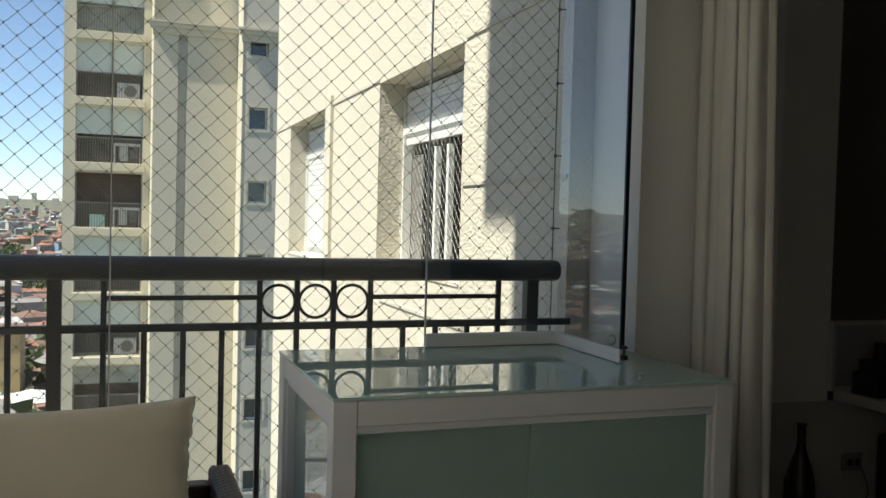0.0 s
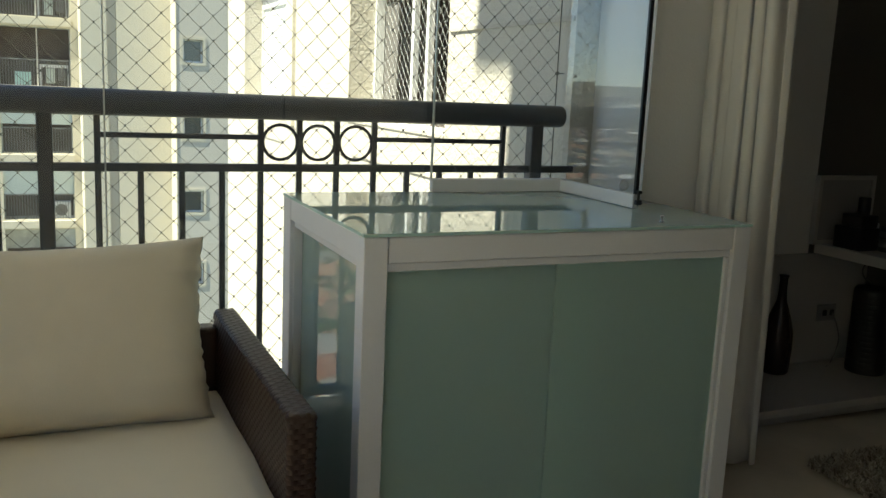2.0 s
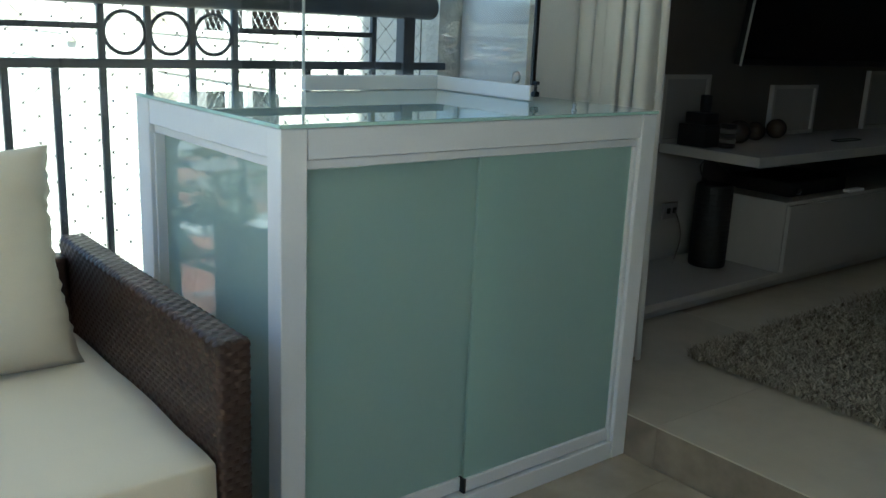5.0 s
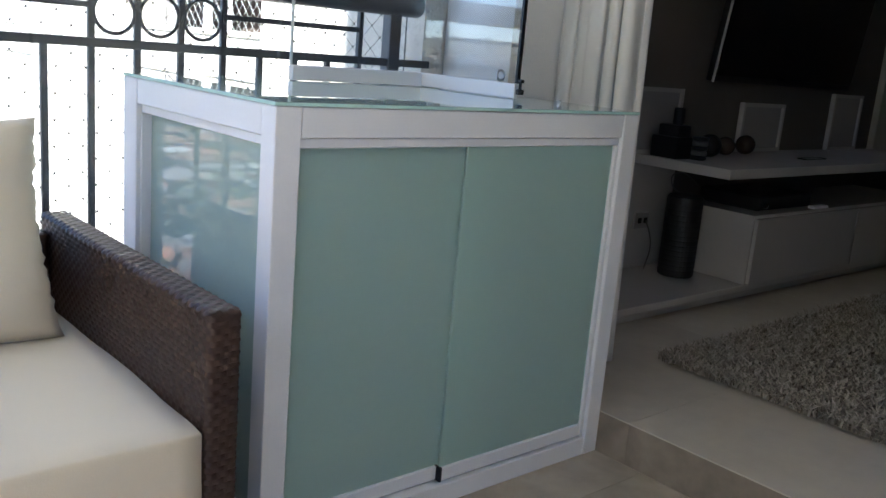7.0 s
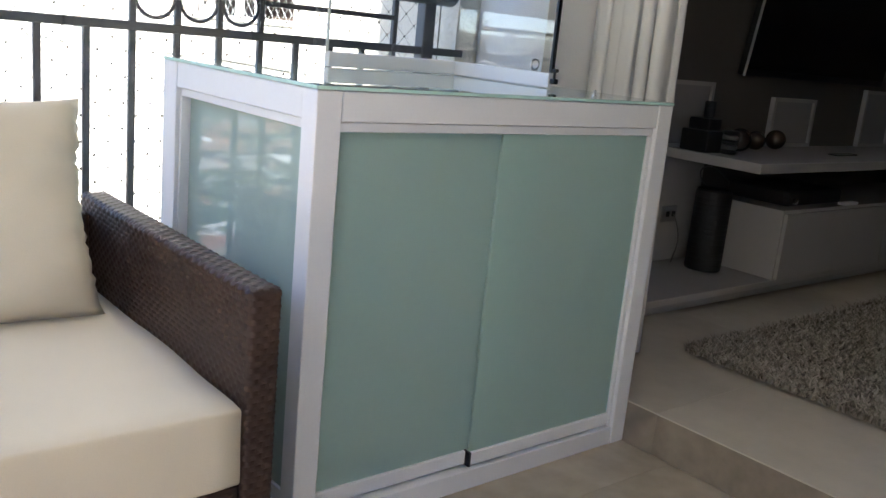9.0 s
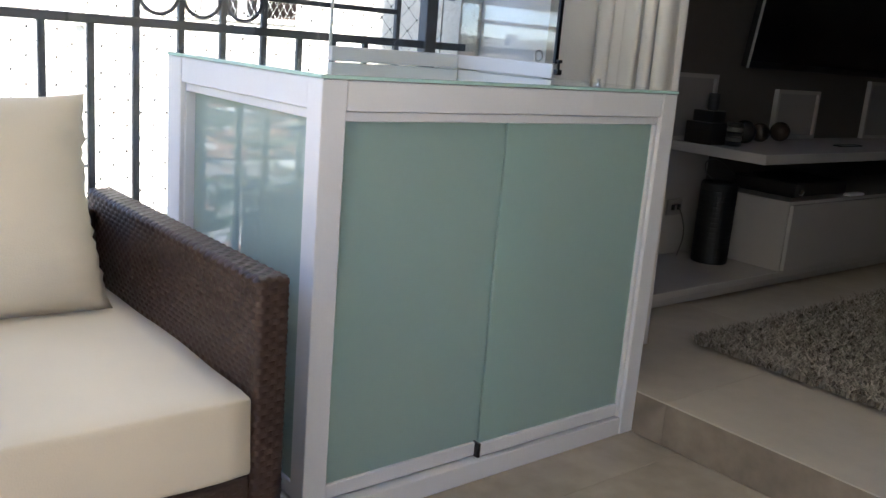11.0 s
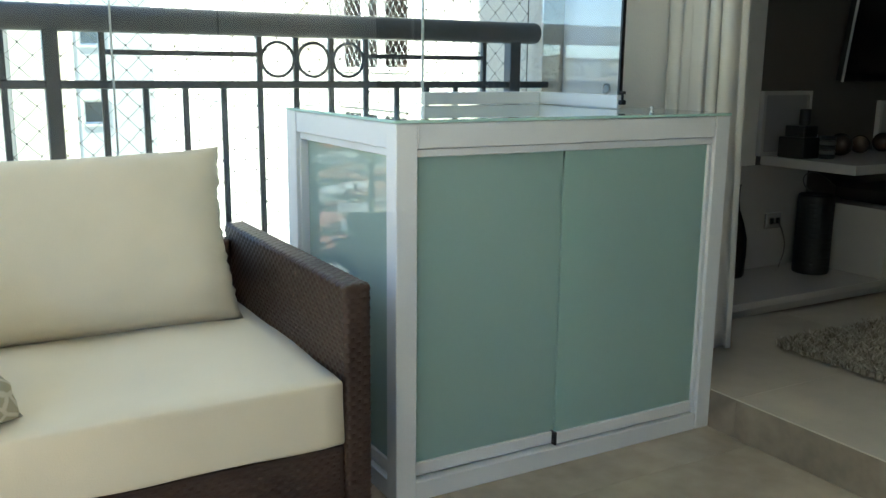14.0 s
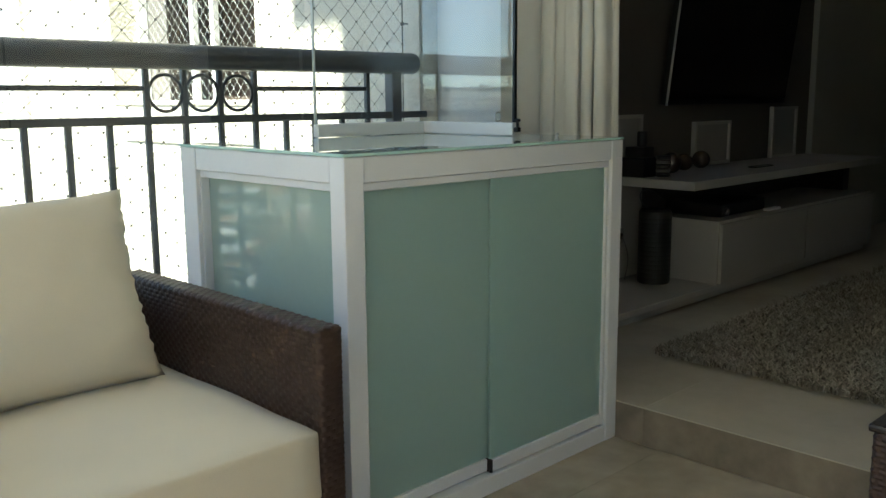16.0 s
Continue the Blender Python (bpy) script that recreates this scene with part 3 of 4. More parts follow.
# ---- safety net outside the railing ----
net = thing("safety_net", (0, 0.86, 0), "dark knotted cord safety net across the balcony opening", "net")
cw, ch, nx0, nx1 = 0.0340, 0.0338, -2.45, 0.955
rng = random.Random(3)
knots, cords = bmesh.new(), bmesh.new()
nxc, nzc = int((nx1 - nx0) / cw), int(CEIL / ch)


def knot_place(i, j):
    """Where the cords cross; the net sags and pulls a little."""
    x, z = nx0 + i * cw, 0.02 + j * ch
    w = noise.noise(Vector((x * 2.3, z * 2.3, 7)))
    v = noise.noise(Vector((x * 2.3, z * 2.3, 19)))
    return Vector((min(nx1, x + 0.012 * w), 0.86 + 0.006 * v, z + 0.012 * v))


for i in range(nxc + 1):
    for j in range(nzc + 1):
        if (i + j) % 2:
            continue
        p = knot_place(i, j)
        if p.z > 0.3 and p.x > -1.4:
            add_box(knots, p.x - 0.0020, p.x + 0.0020, p.y - 0.0022, p.y + 0.0022, p.z - 0.0032, p.z + 0.0032)
        for di, dj in ((1, 1), (-1, 1)):
            if 0 <= i + di <= nxc and j + dj <= nzc:
                q = knot_place(i + di, j + dj)
                slack = 0.0042 + 0.0026 * noise.noise(p * 3.1)
                mid = (p + q) / 2 + Vector((-di * slack * 0.5, rng.uniform(-0.001, 0.001), -slack))
                add_tube(cords, p, mid, 0.00088, 3, False)
                add_tube(cords, mid, q, 0.00088, 3, False)
part("cord", cords, M_NET, net)["kind"] = "stuff"
part("knots", knots, M_NET, net)["kind"] = "stuff"
part("side_rope", tube((0.955, 0.86, 0.0), (0.955, 0.86, CEIL), 0.0022, 6), M_NET, net)

for z in (1.305, 1.553, 1.80, 2.05):
    part("tie_hook", tube((0.955, 0.857, z), (0.976, 0.852, z), 0.0025, 6), M_DULL, net)
    part("knot", box(0.950, 0.960, 0.855, 0.865, z - 0.006, z + 0.006, 0.002, 1), M_NET, net)

# ---- frameless glazing ----
def pane(name, x0, x1, y0, y1, z0, z1, label):
    t = thing(name, ((x0 + x1) / 2, (y0 + y1) / 2, z0), label, "glass panel", group="balcony glazing panels")
    bm = box(x0, x1, y0, y1, z0, z1)
    for f in bm.faces:
        c = f.calc_center_median()
        near = abs(c.y - y0) < 1e-5 if x1 - x0 > y1 - y0 else abs(c.x - x0) < 1e-5
        f.material_index = 0 if near else 1
    g = part("glass", bm, M_CLEAR, t)
    g.data.materials.append(M_PASS)
    g.visible_shadow = False
    return t


for x0, x1 in ((-1.375, -0.469), (-0.463, 0.438), (-2.28, -1.381)):
    t = pane("glazing_panel", x0, x1, 0.722, 0.730, 0.03, 2.55, "tall clear frameless balcony glass panel")
    part("bottom_profile", box(x0, x1, 0.714, 0.738, 0.0, 0.03), M_WHITE_ALU, t)
    if x1 < 0.4:
        part("edge_seal", box(x1 + 0.0004, x1 + 0.0044, 0.721, 0.731, 0.03, 2.55), M_SEAL, t)
t = pane("short_glazing_panel", 0.444, 0.885, 0.686, 0.694, 0.9735, 2.55, "clear glass panel standing on the cabinet top")
part("bottom_profile", box(0.442, 0.884, 0.678, 0.702, 0.9335, 0.973, 0.002, 1), M_WHITE_ALU, t)
part("edge_seal", box(0.4398, 0.4438, 0.685, 0.695, 0.974, 2.55), M_SEAL, t)
t = pane("folded_glazing_panel", 0.886, 0.894, 0.290, 0.684, 0.9735, 2.55, "clear glass panel folded square to the railing")
part("bottom_profile", box(0.885, 0.901, 0.290, 0.690, 0.9335, 0.973, 0.002, 1), M_WHITE_ALU, t)
part("edge_seal", box(0.884, 0.896, 0.282, 0.290, 0.974, 2.55), M_DARK, t, "dark rubber edge seal")
lt = part("latch", box(0.883, 0.901, 0.268, 0.284, 0.945, 0.959, 0.003), M_DARK, t, "small black latch")
part("knob", tube((0.892, 0.276, 0.959), (0.892, 0.276, 0.978), 0.004), M_DARK, lt)
part("knob", box(0.886, 0.899, 0.268, 0.284, 0.976, 0.985, 0.002), M_DARK, lt)
part("pull_ring", ring((0.9, 0.362, 0.990), 0.014, 0.003), M_WHITE_ALU, t, "small white pull ring")
part("top_guide", box(0.40, 0.90, 0.67, 0.71, 2.55, 2.60), M_WHITE_ALU, t)

# ---- the glass cabinet ----
CW, CD, CH = 1.05, 0.705, 0.924
cab = thing("glass_cabinet", (CW / 2, CD / 2, 0), "low cabinet of white aluminium with frosted green glass sliding doors", "cabinet")


def bar(name, *b):
    return part(name, box(*b, 0.0025, 2), M_WHITE_ALU, cab)


for x0, x1, y0, y1 in ((0, 0.055, 0, 0.052), (0.997, CW, 0, 0.05), (0, 0.05, 0.63, CD), (0.997, CW, 0.65, CD)):
    bar("post", x0, x1, y0, y1, 0, 0.9240)
bar("top_rail", 0.056, 0.996, 0.002, 0.05, 0.866, 0.9236)
bar("bottom_rail", 0.056, 0.996, 0.002, 0.05, 0, 0.050)
bar("top_rail", 0.002, 0.05, 0.053, 0.629, 0.866, 0.9236)
bar("bottom_rail", 0.002, 0.05, 0.053, 0.629, 0, 0.050)
bar("top_rail", 1.0, 1.048, 0.051, 0.649, 0.866, 0.9236)
bar("back_rail", 0.051, 0.996, 0.66, 0.703, 0.866, 0.9236)
# door tracks, set back from the frame
bar("track", 0.056, 0.996, 0.010, 0.048, 0.846, 0.865)
bar("track", 0.012, 0.048, 0.056, 0.628, 0.846, 0.865)
bar("jamb", 0.982, 0.996, 0.009, 0.048, 0.051, 0.845)
bar("side_jamb", 0.010, 0.048, 0.622, 0.629, 0.051, 0.845)
part("top_glass", box(-0.0005, CW + 0.002, -0.0005, CD, 0.9245, 0.932, 0.0012, 1), M_TOP, cab, "glossy greenish glass top")
part("top_edge", box(0, CW + 0.0015, -0.0020, -0.0006, 0.9252, 0.9313), M_EDGE, cab)
part("top_edge", box(-0.0020, -0.0006, 0, CD, 0.9252, 0.9313), M_EDGE, cab)
# dark opaque panels stand in for shade and keep the cabinet inside dim
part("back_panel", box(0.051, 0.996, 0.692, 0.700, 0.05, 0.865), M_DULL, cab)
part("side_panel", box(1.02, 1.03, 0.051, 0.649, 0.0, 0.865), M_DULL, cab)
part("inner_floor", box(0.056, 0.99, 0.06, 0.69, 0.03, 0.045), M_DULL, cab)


def sliding_door(x0, x1, y, cap):
    d = part("door", box(x0, x1, y, y + 0.008, 0.082, 0.845), M_FROST, cab, "frosted green sliding glass door")
    part("bottom_profile", box(x0, x1, y - 0.007, y + 0.014, 0.056, 0.090, 0.002, 1), M_WHITE_ALU, d)
    if cap:
        part("end_cap", box(x0 - 0.006, x0, y - 0.008, y + 0.015, 0.055, 0.091), M_DARK, d, "black plastic end cap")
        part("edge", box(x0 - 0.0012, x0, y + 0.001, y + 0.007, 0.091, 0.845), M_FROST, d)
    return d


sliding_door(0.057, 0.595, 0.030, False)
sliding_door(0.487, 0.981, 0.016, True)
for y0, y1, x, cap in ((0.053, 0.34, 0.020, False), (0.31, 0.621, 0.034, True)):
    d = part("side_door", box(x, x + 0.008, y0, y1, 0.082, 0.845), M_FROST_LESS_LIGHT, cab, "frosted green sliding glass door")
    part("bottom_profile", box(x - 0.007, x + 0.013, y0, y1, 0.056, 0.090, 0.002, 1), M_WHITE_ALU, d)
solid("steel_pin", lathe([(0.006, 0), (0.006, 0.004), (0.003, 0.006), (0.003, 0.012), (0.005, 0.014), (0.004, 0.018)], (0.807, 0.056, 0.932), 14), M_SILVER, "small steel pin on the glass top", "pin", smooth=True)


# ---- wicker sofa ----
def weave(bm, path, along, length, row, stake, rise=0.0011):
    """A basket weave: strands follow the path of (place, normal) and pass over and under the stakes."""
    along = Vector(along)
    pts, run = [], 0.0
    step = stake / 4
    for (p, n), (q, m) in zip(path, path[1:]):
        p, q, n, m = Vector(p), Vector(q), Vector(n), Vector(m)
        d = (q - p).length
        while run < d:
            k = run / d
            pts.append((p.lerp(q, k), n.lerp(m, k).normalized()))
            run += step
        run -= d
    rows = max(1, round(length / row))
    row = length / rows
    wave = [math.cos(math.pi * i / 4) for i in range(8)]
    for k in range(rows):
        base = along * ((k + 0.5) * row)
        last = None
        for i, (p, n) in enumerate(pts):
            h = rise * wave[(i + 4 * (k % 2)) % 8]
            now = [bm.verts.new(p + base + along * (row * e) + n * (h + f)) for e, f in ((-0.47, -0.0010), (0.0, 0.0006), (0.47, -0.0010))]
            if last:
                bm.faces.new((last[0], now[0], now[1], last[1]))
                bm.faces.new((last[1], now[1], now[2], last[2]))
            last = now
    for i in range(0, len(pts) - 2, 4):
        a, b = pts[max(0, i - 1)], pts[i + 1]
        v = [bm.verts.new(q) for q in (a[0], b[0], b[0] + along * length, a[0] + along * length)]
        bm.faces.new(v)


def bend(*corners, r=0.011, n=4):
    """A path through flat points with rounded turns: (place, outward normal) pairs; the outside lies to the right."""
    c = [Vector(k) for k in corners]
    out = []
    for i, p in enumerate(c):
        if i in (0, len(c) - 1):
            d = (c[1] - p if i == 0 else p - c[-2]).normalized()
            out.append((p, Vector((d.y, -d.x))))
            continue
        a, b = (p - c[i - 1]).normalized(), (c[i + 1] - p).normalized()
        na, nb = Vector((a.y, -a.x)), Vector((b.y, -b.x))
        mid = p - a * r - na * r
        for k in range(n + 1):
            d = na.lerp(nb, k / n).normalized()
            out.append((mid + d * r, d))
    return out


AX0, AX1, AY0, AY1, AZ = -0.198, -0.138, -0.160, 0.685, 0.611


def wicker_arm(parent, x0, x1, y0, y1, z, row=0.0105, stake=0.0135):
    """An arm wrapped in weave, with another run of weave bent over its top."""
    e = 0.0016
    a = part("arm", box(x0 + e, x1 - e, y0 + e, y1, 0.03, z - e, 0.011, 3), M_WICKER, parent, "woven dark brown wicker arm")
    bm = bmesh.new()
    path = [(p.to_3d(), n.to_3d()) for p, n in bend((x0, y1), (x0, y0), (x1, y0), (x1, y1))]
    weave(bm, [(Vector((p.x, p.y, 0.035)), Vector((n.x, n.y, 0))) for p, n in path], (0, 0, 1), z - 0.042, row, stake)
    part("side_weave", bm, M_WICKER, a, smooth=True)["kind"] = "stuff"
    bm = bmesh.new()
    path = bend((x1, z - 0.0102), (x1, z), (x0, z), (x0, z - 0.0102), r=0.010)
    weave(bm, [(Vector((p.x, y0 + 0.010, p.y)), Vector((n.x, 0, n.y))) for p, n in path], (0, 1, 0), y1 - y0 - 0.010, row * 1.25, stake * 1.3, 0.0016)
    path = bend((y0 + 0.016, z), (y0, z), (y0, z - 0.014), r=0.010)
    weave(bm, [(Vector((x0 + 0.004, p.x, p.y)), Vector((0, n.x, n.y))) for p, n in path], (1, 0, 0), x1 - x0 - 0.008, row, 0.008, 0.0008)
    part("top_weave", bm, M_WICKER, a, smooth=True)["kind"] = "stuff"
    return a


def soft_block(x0, x1, y0, y1, z0, z1, r, crown, name_seed, nx=26, ny=20):
    """A filled cushion: rounded seams, a crowned top and slight creases."""
    bm = bmesh.new()
    cx, cy, cz = (x0 + x1) / 2, (y0 + y1) / 2, (z0 + z1) / 2
    hx, hy, hz = (x1 - x0) / 2, (y1 - y0) / 2, (z1 - z0) / 2
    add_box(bm, -1, 1, -1, 1, -1, 1)
    bmesh.ops.subdivide_edges(bm, edges=bm.edges, cuts=17, use_grid_fill=True)
    for v in bm.verts:
        p = v.co.copy()
        q = Vector((p.x * hx, p.y * hy, p.z * hz))
        inner = Vector((max(-hx + r, min(hx - r, q.x)), max(-hy + r, min(hy - r, q.y)), max(-hz + r, min(hz - r, q.z))))
        d = q - inner
        if d.length > 1e-9:
            q = inner + d.normalized() * min(r, d.length) if d.length > r else q
        bulge = (1 - p.x ** 4) * (1 - p.y ** 4)
        q.z += crown * bulge * (1 if p.z > 0 else -0.2) * abs(p.z)
        f = noise.noise(Vector((q.x * 5 + name_seed, q.y * 5, q.z * 5))) * 0.006 + noise.noise(Vector((q.x * 16, q.y * 16 + name_seed, q.z * 16))) * 0.0015
        v.co = Vector((cx, cy, cz)) + q + p.normalized() * f
    return bm


sofa = thing("wicker_sofa", (-1.1, 0.25, 0), "dark brown woven wicker sofa with cream cushions", "sofa")
wicker_arm(sofa, AX0, AX1, AY0, AY1, AZ)
wicker_arm(sofa, -2.10, -2.02, AY0, AY1, AZ, 0.02, 0.02)
bm = box(-2.02, AX0, -0.150, 0.66, 0.05, 0.262, 0.006)
base = part("base", bm, M_WICKER, sofa, "woven wicker seat base")
bm = bmesh.new()
weave(bm, [((-2.0, -0.153, 0.06), (0, -1, 0)), ((-0.21, -0.153, 0.06), (0, -1, 0))], (0, 0, 1), 0.195, 0.0105, 0.0135)
part("front_weave", bm, M_WICKER, base)["kind"] = "stuff"
part("backrest", box(-2.02, AX0, 0.62, 0.685, 0.262, 0.575, 0.01), M_WICKER, sofa, "low woven wicker back")
for x in (-2.06, -0.166):
    for y in (-0.12, 0.64):
        part("foot", box(x - 0.025, x + 0.025, y - 0.025, y + 0.025, 0, 0.05), M_DARK, sofa)
for x0, x1, sd in ((-1.108, -0.200, 1.0), (-2.016, -1.112, 5.0)):
    solid("seat_cushion", soft_block(x0, x1, -0.162, 0.60, 0.266, 0.414, 0.013, 0.005, sd), M_CUSHION, "thick cream fabric seat cushion on the wicker sofa", "cushion", group="seat cushions", smooth=True)


def pillow(w, h, t, seed, name, material, label, lay, group=""):
    """A loose pillow with pinched corners and puckered seams, laid by the pose."""
    bm = bmesh.new()
    n = 36
    top, bot = {}, {}
    for i in range(n + 1):
        for j in range(n + 1):
            u, v = 2 * i / n - 1, 2 * j / n - 1
            pinch = 1 - (0.115 if v > 0 else 0.025) * (1 - u * u) * abs(v) ** 4
            pinch2 = 1 - 0.05 * (1 - v * v) * abs(u) ** 6
            x, z = u * w / 2 * pinch2, v * h / 2 * pinch
            thick = t / 2 * ((1 - u ** 6) * (1 - v ** 6)) ** 0.55
            edge = max(abs(u), abs(v))
            pucker = 0.012 * noise.noise(Vector(((u if abs(v) > abs(u) else v) * 9 + seed, seed, 0.5))) * max(0, edge - 0.6)
            cr = 0.006 * noise.noise(Vector((x * 7 + seed, z * 7, 1))) + 0.003 * noise.noise(Vector((x * 20, z * 20, seed)))
            along = v if abs(u) > abs(v) else u
            pucker += 0.030 * noise.noise(Vector((along * 13 + seed * 3, edge * 1.2, 4.0 + seed))) * max(0, edge - 0.72) * (1 - abs(along) ** 8)
            x += pucker * (abs(u) > abs(v)) * 1.1
            for d, s in ((top, 1), (bot, -1)):
                if edge == 1 and s == -1:
                    d[i, j] = top[i, j]
                else:
                    d[i, j] = bm.verts.new((x, -s * (thick + (cr + pucker) * (edge < 0.99)), z))
    for i in range(n):
        for j in range(n):
            bm.faces.new((top[i, j], top[i + 1, j], top[i + 1, j + 1], top[i, j + 1]))
            bm.faces.new((bot[i, j + 1], bot[i + 1, j + 1], bot[i + 1, j], bot[i, j]))
    bmesh.ops.transform(bm, matrix=lay, verts=bm.verts)
    return solid(name, bm, material, label, "pillow", group=group, smooth=True)


pillow(0.90, 0.46, 0.17, 2.0, "back_pillow", M_CUSHION, "large cream fabric back pillow leaning on the sofa back", pose(-0.695, 0.465, 0.626, -22, 0, 0), "back pillows")
pillow(0.90, 0.46, 0.17, 4.0, "back_pillow", M_CUSHION, "large cream fabric back pillow leaning on the sofa back", pose(-1.61, 0.465, 0.628, -22, 0, 2), "back pillows")

# patterned throw pillow at the far side of the seat
turn = pose(0, 0, 0, 0, 0, 25) @ pose(0, 0, 0, -45, 0, 0)
centre = Vector((-0.805, -0.085, 0.425)) - turn @ Vector((0.195, 0, -0.195))
pillow(0.40, 0.40, 0.13, 7.0, "throw_pillow", M_THROW, "square throw pillow printed with pale green leaves", Matrix.Translation(centre) @ turn)


# ---- second wicker seat, seen at its arm ----
seat2 = thing("wicker_armchair", (0.9, -1.3, 0), "dark brown wicker armchair with a flat smooth arm top", "armchair")
a2 = part("arm", box(0.427, 0.496, -1.70, -0.967, 0.03, 0.452, 0.008), M_WICKER, seat2, "woven wicker arm")
bm = bmesh.new()
weave(bm, [(Vector((p.x, p.y, 0.04)), n.to_3d()) for p, n in bend((0.499, -1.60), (0.499, -0.964), (0.424, -0.964), (0.424, -1.69))], (0, 0, 1), 0.408, 0.0105, 0.0135)
part("side_weave", bm, M_WICKER, a2)["kind"] = "stuff"
part("arm_top", box(0.418, 0.505, -1.71, -0.958, 0.453, 0.468, 0.005), M_BOTTLE, seat2, "smooth dark arm top")
part("base", box(0.50, 1.0, -1.70, -1.0, 0.05, 0.26, 0.006), M_WICKER, seat2)
part("seat_cushion", soft_block(0.503, 0.99, -1.68, -1.03, 0.266, 0.40, 0.02, 0.01, 9.0), M_CUSHION, seat2, "cream fabric seat cushion", smooth=True)
for x in (0.45, 0.95):
    for y in (-1.65, -1.04):
        part("foot", box(x - 0.025, x + 0.025, y - 0.025, y + 0.025, 0, 0.05), M_DARK, seat2)

# ---- curtain beside the pillar ----
bm = bmesh.new()
rows = []
nz, nu = 30, 150
for j in range(nz + 1):
    k = j / nz
    z = STEP + 0.012 + k * (CEIL - STEP - 0.07)
    row = []
    for i in range(nu + 1):
        u = i / nu
        ph = u * 2 * math.pi * 4.4 + 0.5 * math.sin(1.4 * k + 6 * u) + 1.1 * math.sin(8 * u + 0.6)
        amp = (0.022 + 0.012 * math.sin(7 * u + 2.2)) * (0.45 + 0.55 * min(1, u * 2.2)) * (0.8 + 0.35 * (1 - k))
        x = 1.262 + (0.064 + 0.030 * (1 - k)) * u + amp * math.sin(ph) + 0.005 * noise.noise(Vector((u * 7, z * 1.3, 4)))
        y = 0.485 - 0.245 * u + 0.010 * math.sin(2 * ph) - 0.012 * (1 - k) * u + 0.004 * noise.noise(Vector((u * 5, z * 1.1, 9)))
        row.append(bm.verts.new((x, y, z)))
    rows.append(row)
for a, b in zip(rows, rows[1:]):
    for i in range(nu):
        bm.faces.new((a[i], a[i + 1], b[i + 1], b[i]))
cur = solid("curtain", bm, M_CURTAIN, "gathered beige curtain hanging to the floor beside the pillar", "curtain", smooth=True)
md = cur.modifiers.new("thickness", "SOLIDIFY")
md.thickness = 0.003
solid("curtain_rail", box(1.245, 1.325, -1.10, 0.49, CEIL - 0.035, CEIL - 0.001, 0.003), M_WHITE_ALU, "white curtain rail under the ceiling", "curtain rail")

# ---- media wall ----
plinth = thing("low_plinth", (3.5, 0.68, STEP), "low white lacquered plinth along the television wall", "plinth")
part("top", box(1.605, 4.42, 0.47, 0.898, STEP + 0.035, STEP + 0.065, 0.003), M_LACQUER, plinth)
part("base", box(1.605, 4.42, 0.50, 0.898, STEP, STEP + 0.035), M_LACQUER, plinth)
PL = STEP + 0.065
solid("wall_panel", box(1.605, 2.543, 0.884, 0.896, PL + 0.001, 0.646), M_LACQUER, "pale lacquered wall panel below the shelf", "wall panel", kind="structure")
unit = thing("media_unit", (3.4, 0.68, PL), "low white lacquered media unit with flat drawer fronts", "media unit")
part("body", box(2.545, 4.40, 0.472, 0.882, PL, 0.481, 0.003), M_LACQUER, unit)
for x0, x1 in ((2.549, 3.46), (3.466, 4.396)):
    part("drawer_front", box(x0, x1, 0.453, 0.470, PL + 0.006, 0.468, 0.002), M_LACQUER, unit)
shelf = thing("wall_shelf", (3.3, 0.66, 0.647), "thick white floating shelf below the television", "shelf")
part("board", box(2.24, 4.42, 0.43, 0.898, 0.647, 0.687, 0.003), M_LACQUER, shelf)
part("bracket", box(4.30, 4.38, 0.60, 0.883, 0.482, 0.646), M_DARK, shelf)
tv = thing("television", (3.34, 0.872, 1.01), "large black flat television tilted down on the wall", "television")
tv.rotation_euler = (radians(6.7), 0, 0)
part("housing", box(2.657, 3.95, 0.835, 0.872, 1.01, 1.75, 0.004), M_DARK, tv)
part("screen", box(2.672, 3.935, 0.829, 0.834, 1.04, 1.735), M_SCREEN, tv)
part("edge_trim", box(2.651, 2.656, 0.826, 0.838, 1.008, 1.752, 0.002), M_LACQUER, tv, "silver side trim")
part("wall_mount", box(3.2, 3.5, 0.873, 0.93, 1.25, 1.55), M_DARK, tv)


def frame_panel(x0, x1, z1, label):
    t = thing("picture_frame", ((x0 + x1) / 2, 0.88, 0.687), label, "picture frame", group="white frames on the shelf")
    f = bmesh.new()
    for a, b, c, d in ((x0, x0 + 0.018, 0.687, z1), (x1 - 0.018, x1, 0.687, z1), (x0 + 0.018, x1 - 0.018, 0.687, 0.705), (x0 + 0.018, x1 - 0.018, z1 - 0.018, z1)):
        add_box(f, a, b, 0.868, 0.893, c, d)
    part("frame", f, M_LACQUER, t)
    part("panel", box(x0 + 0.018, x1 - 0.018, 0.880, 0.890, 0.705, z1 - 0.018), M_PALE_GREY, t)


frame_panel(2.20, 2.51, 0.965, "white frame with a blank pale panel standing on the shelf")
frame_panel(3.005, 3.385, 0.918, "white frame with a blank pale panel standing on the shelf")
frame_panel(3.89, 4.22, 0.985, "taller white frame with a blank pale panel on the shelf")

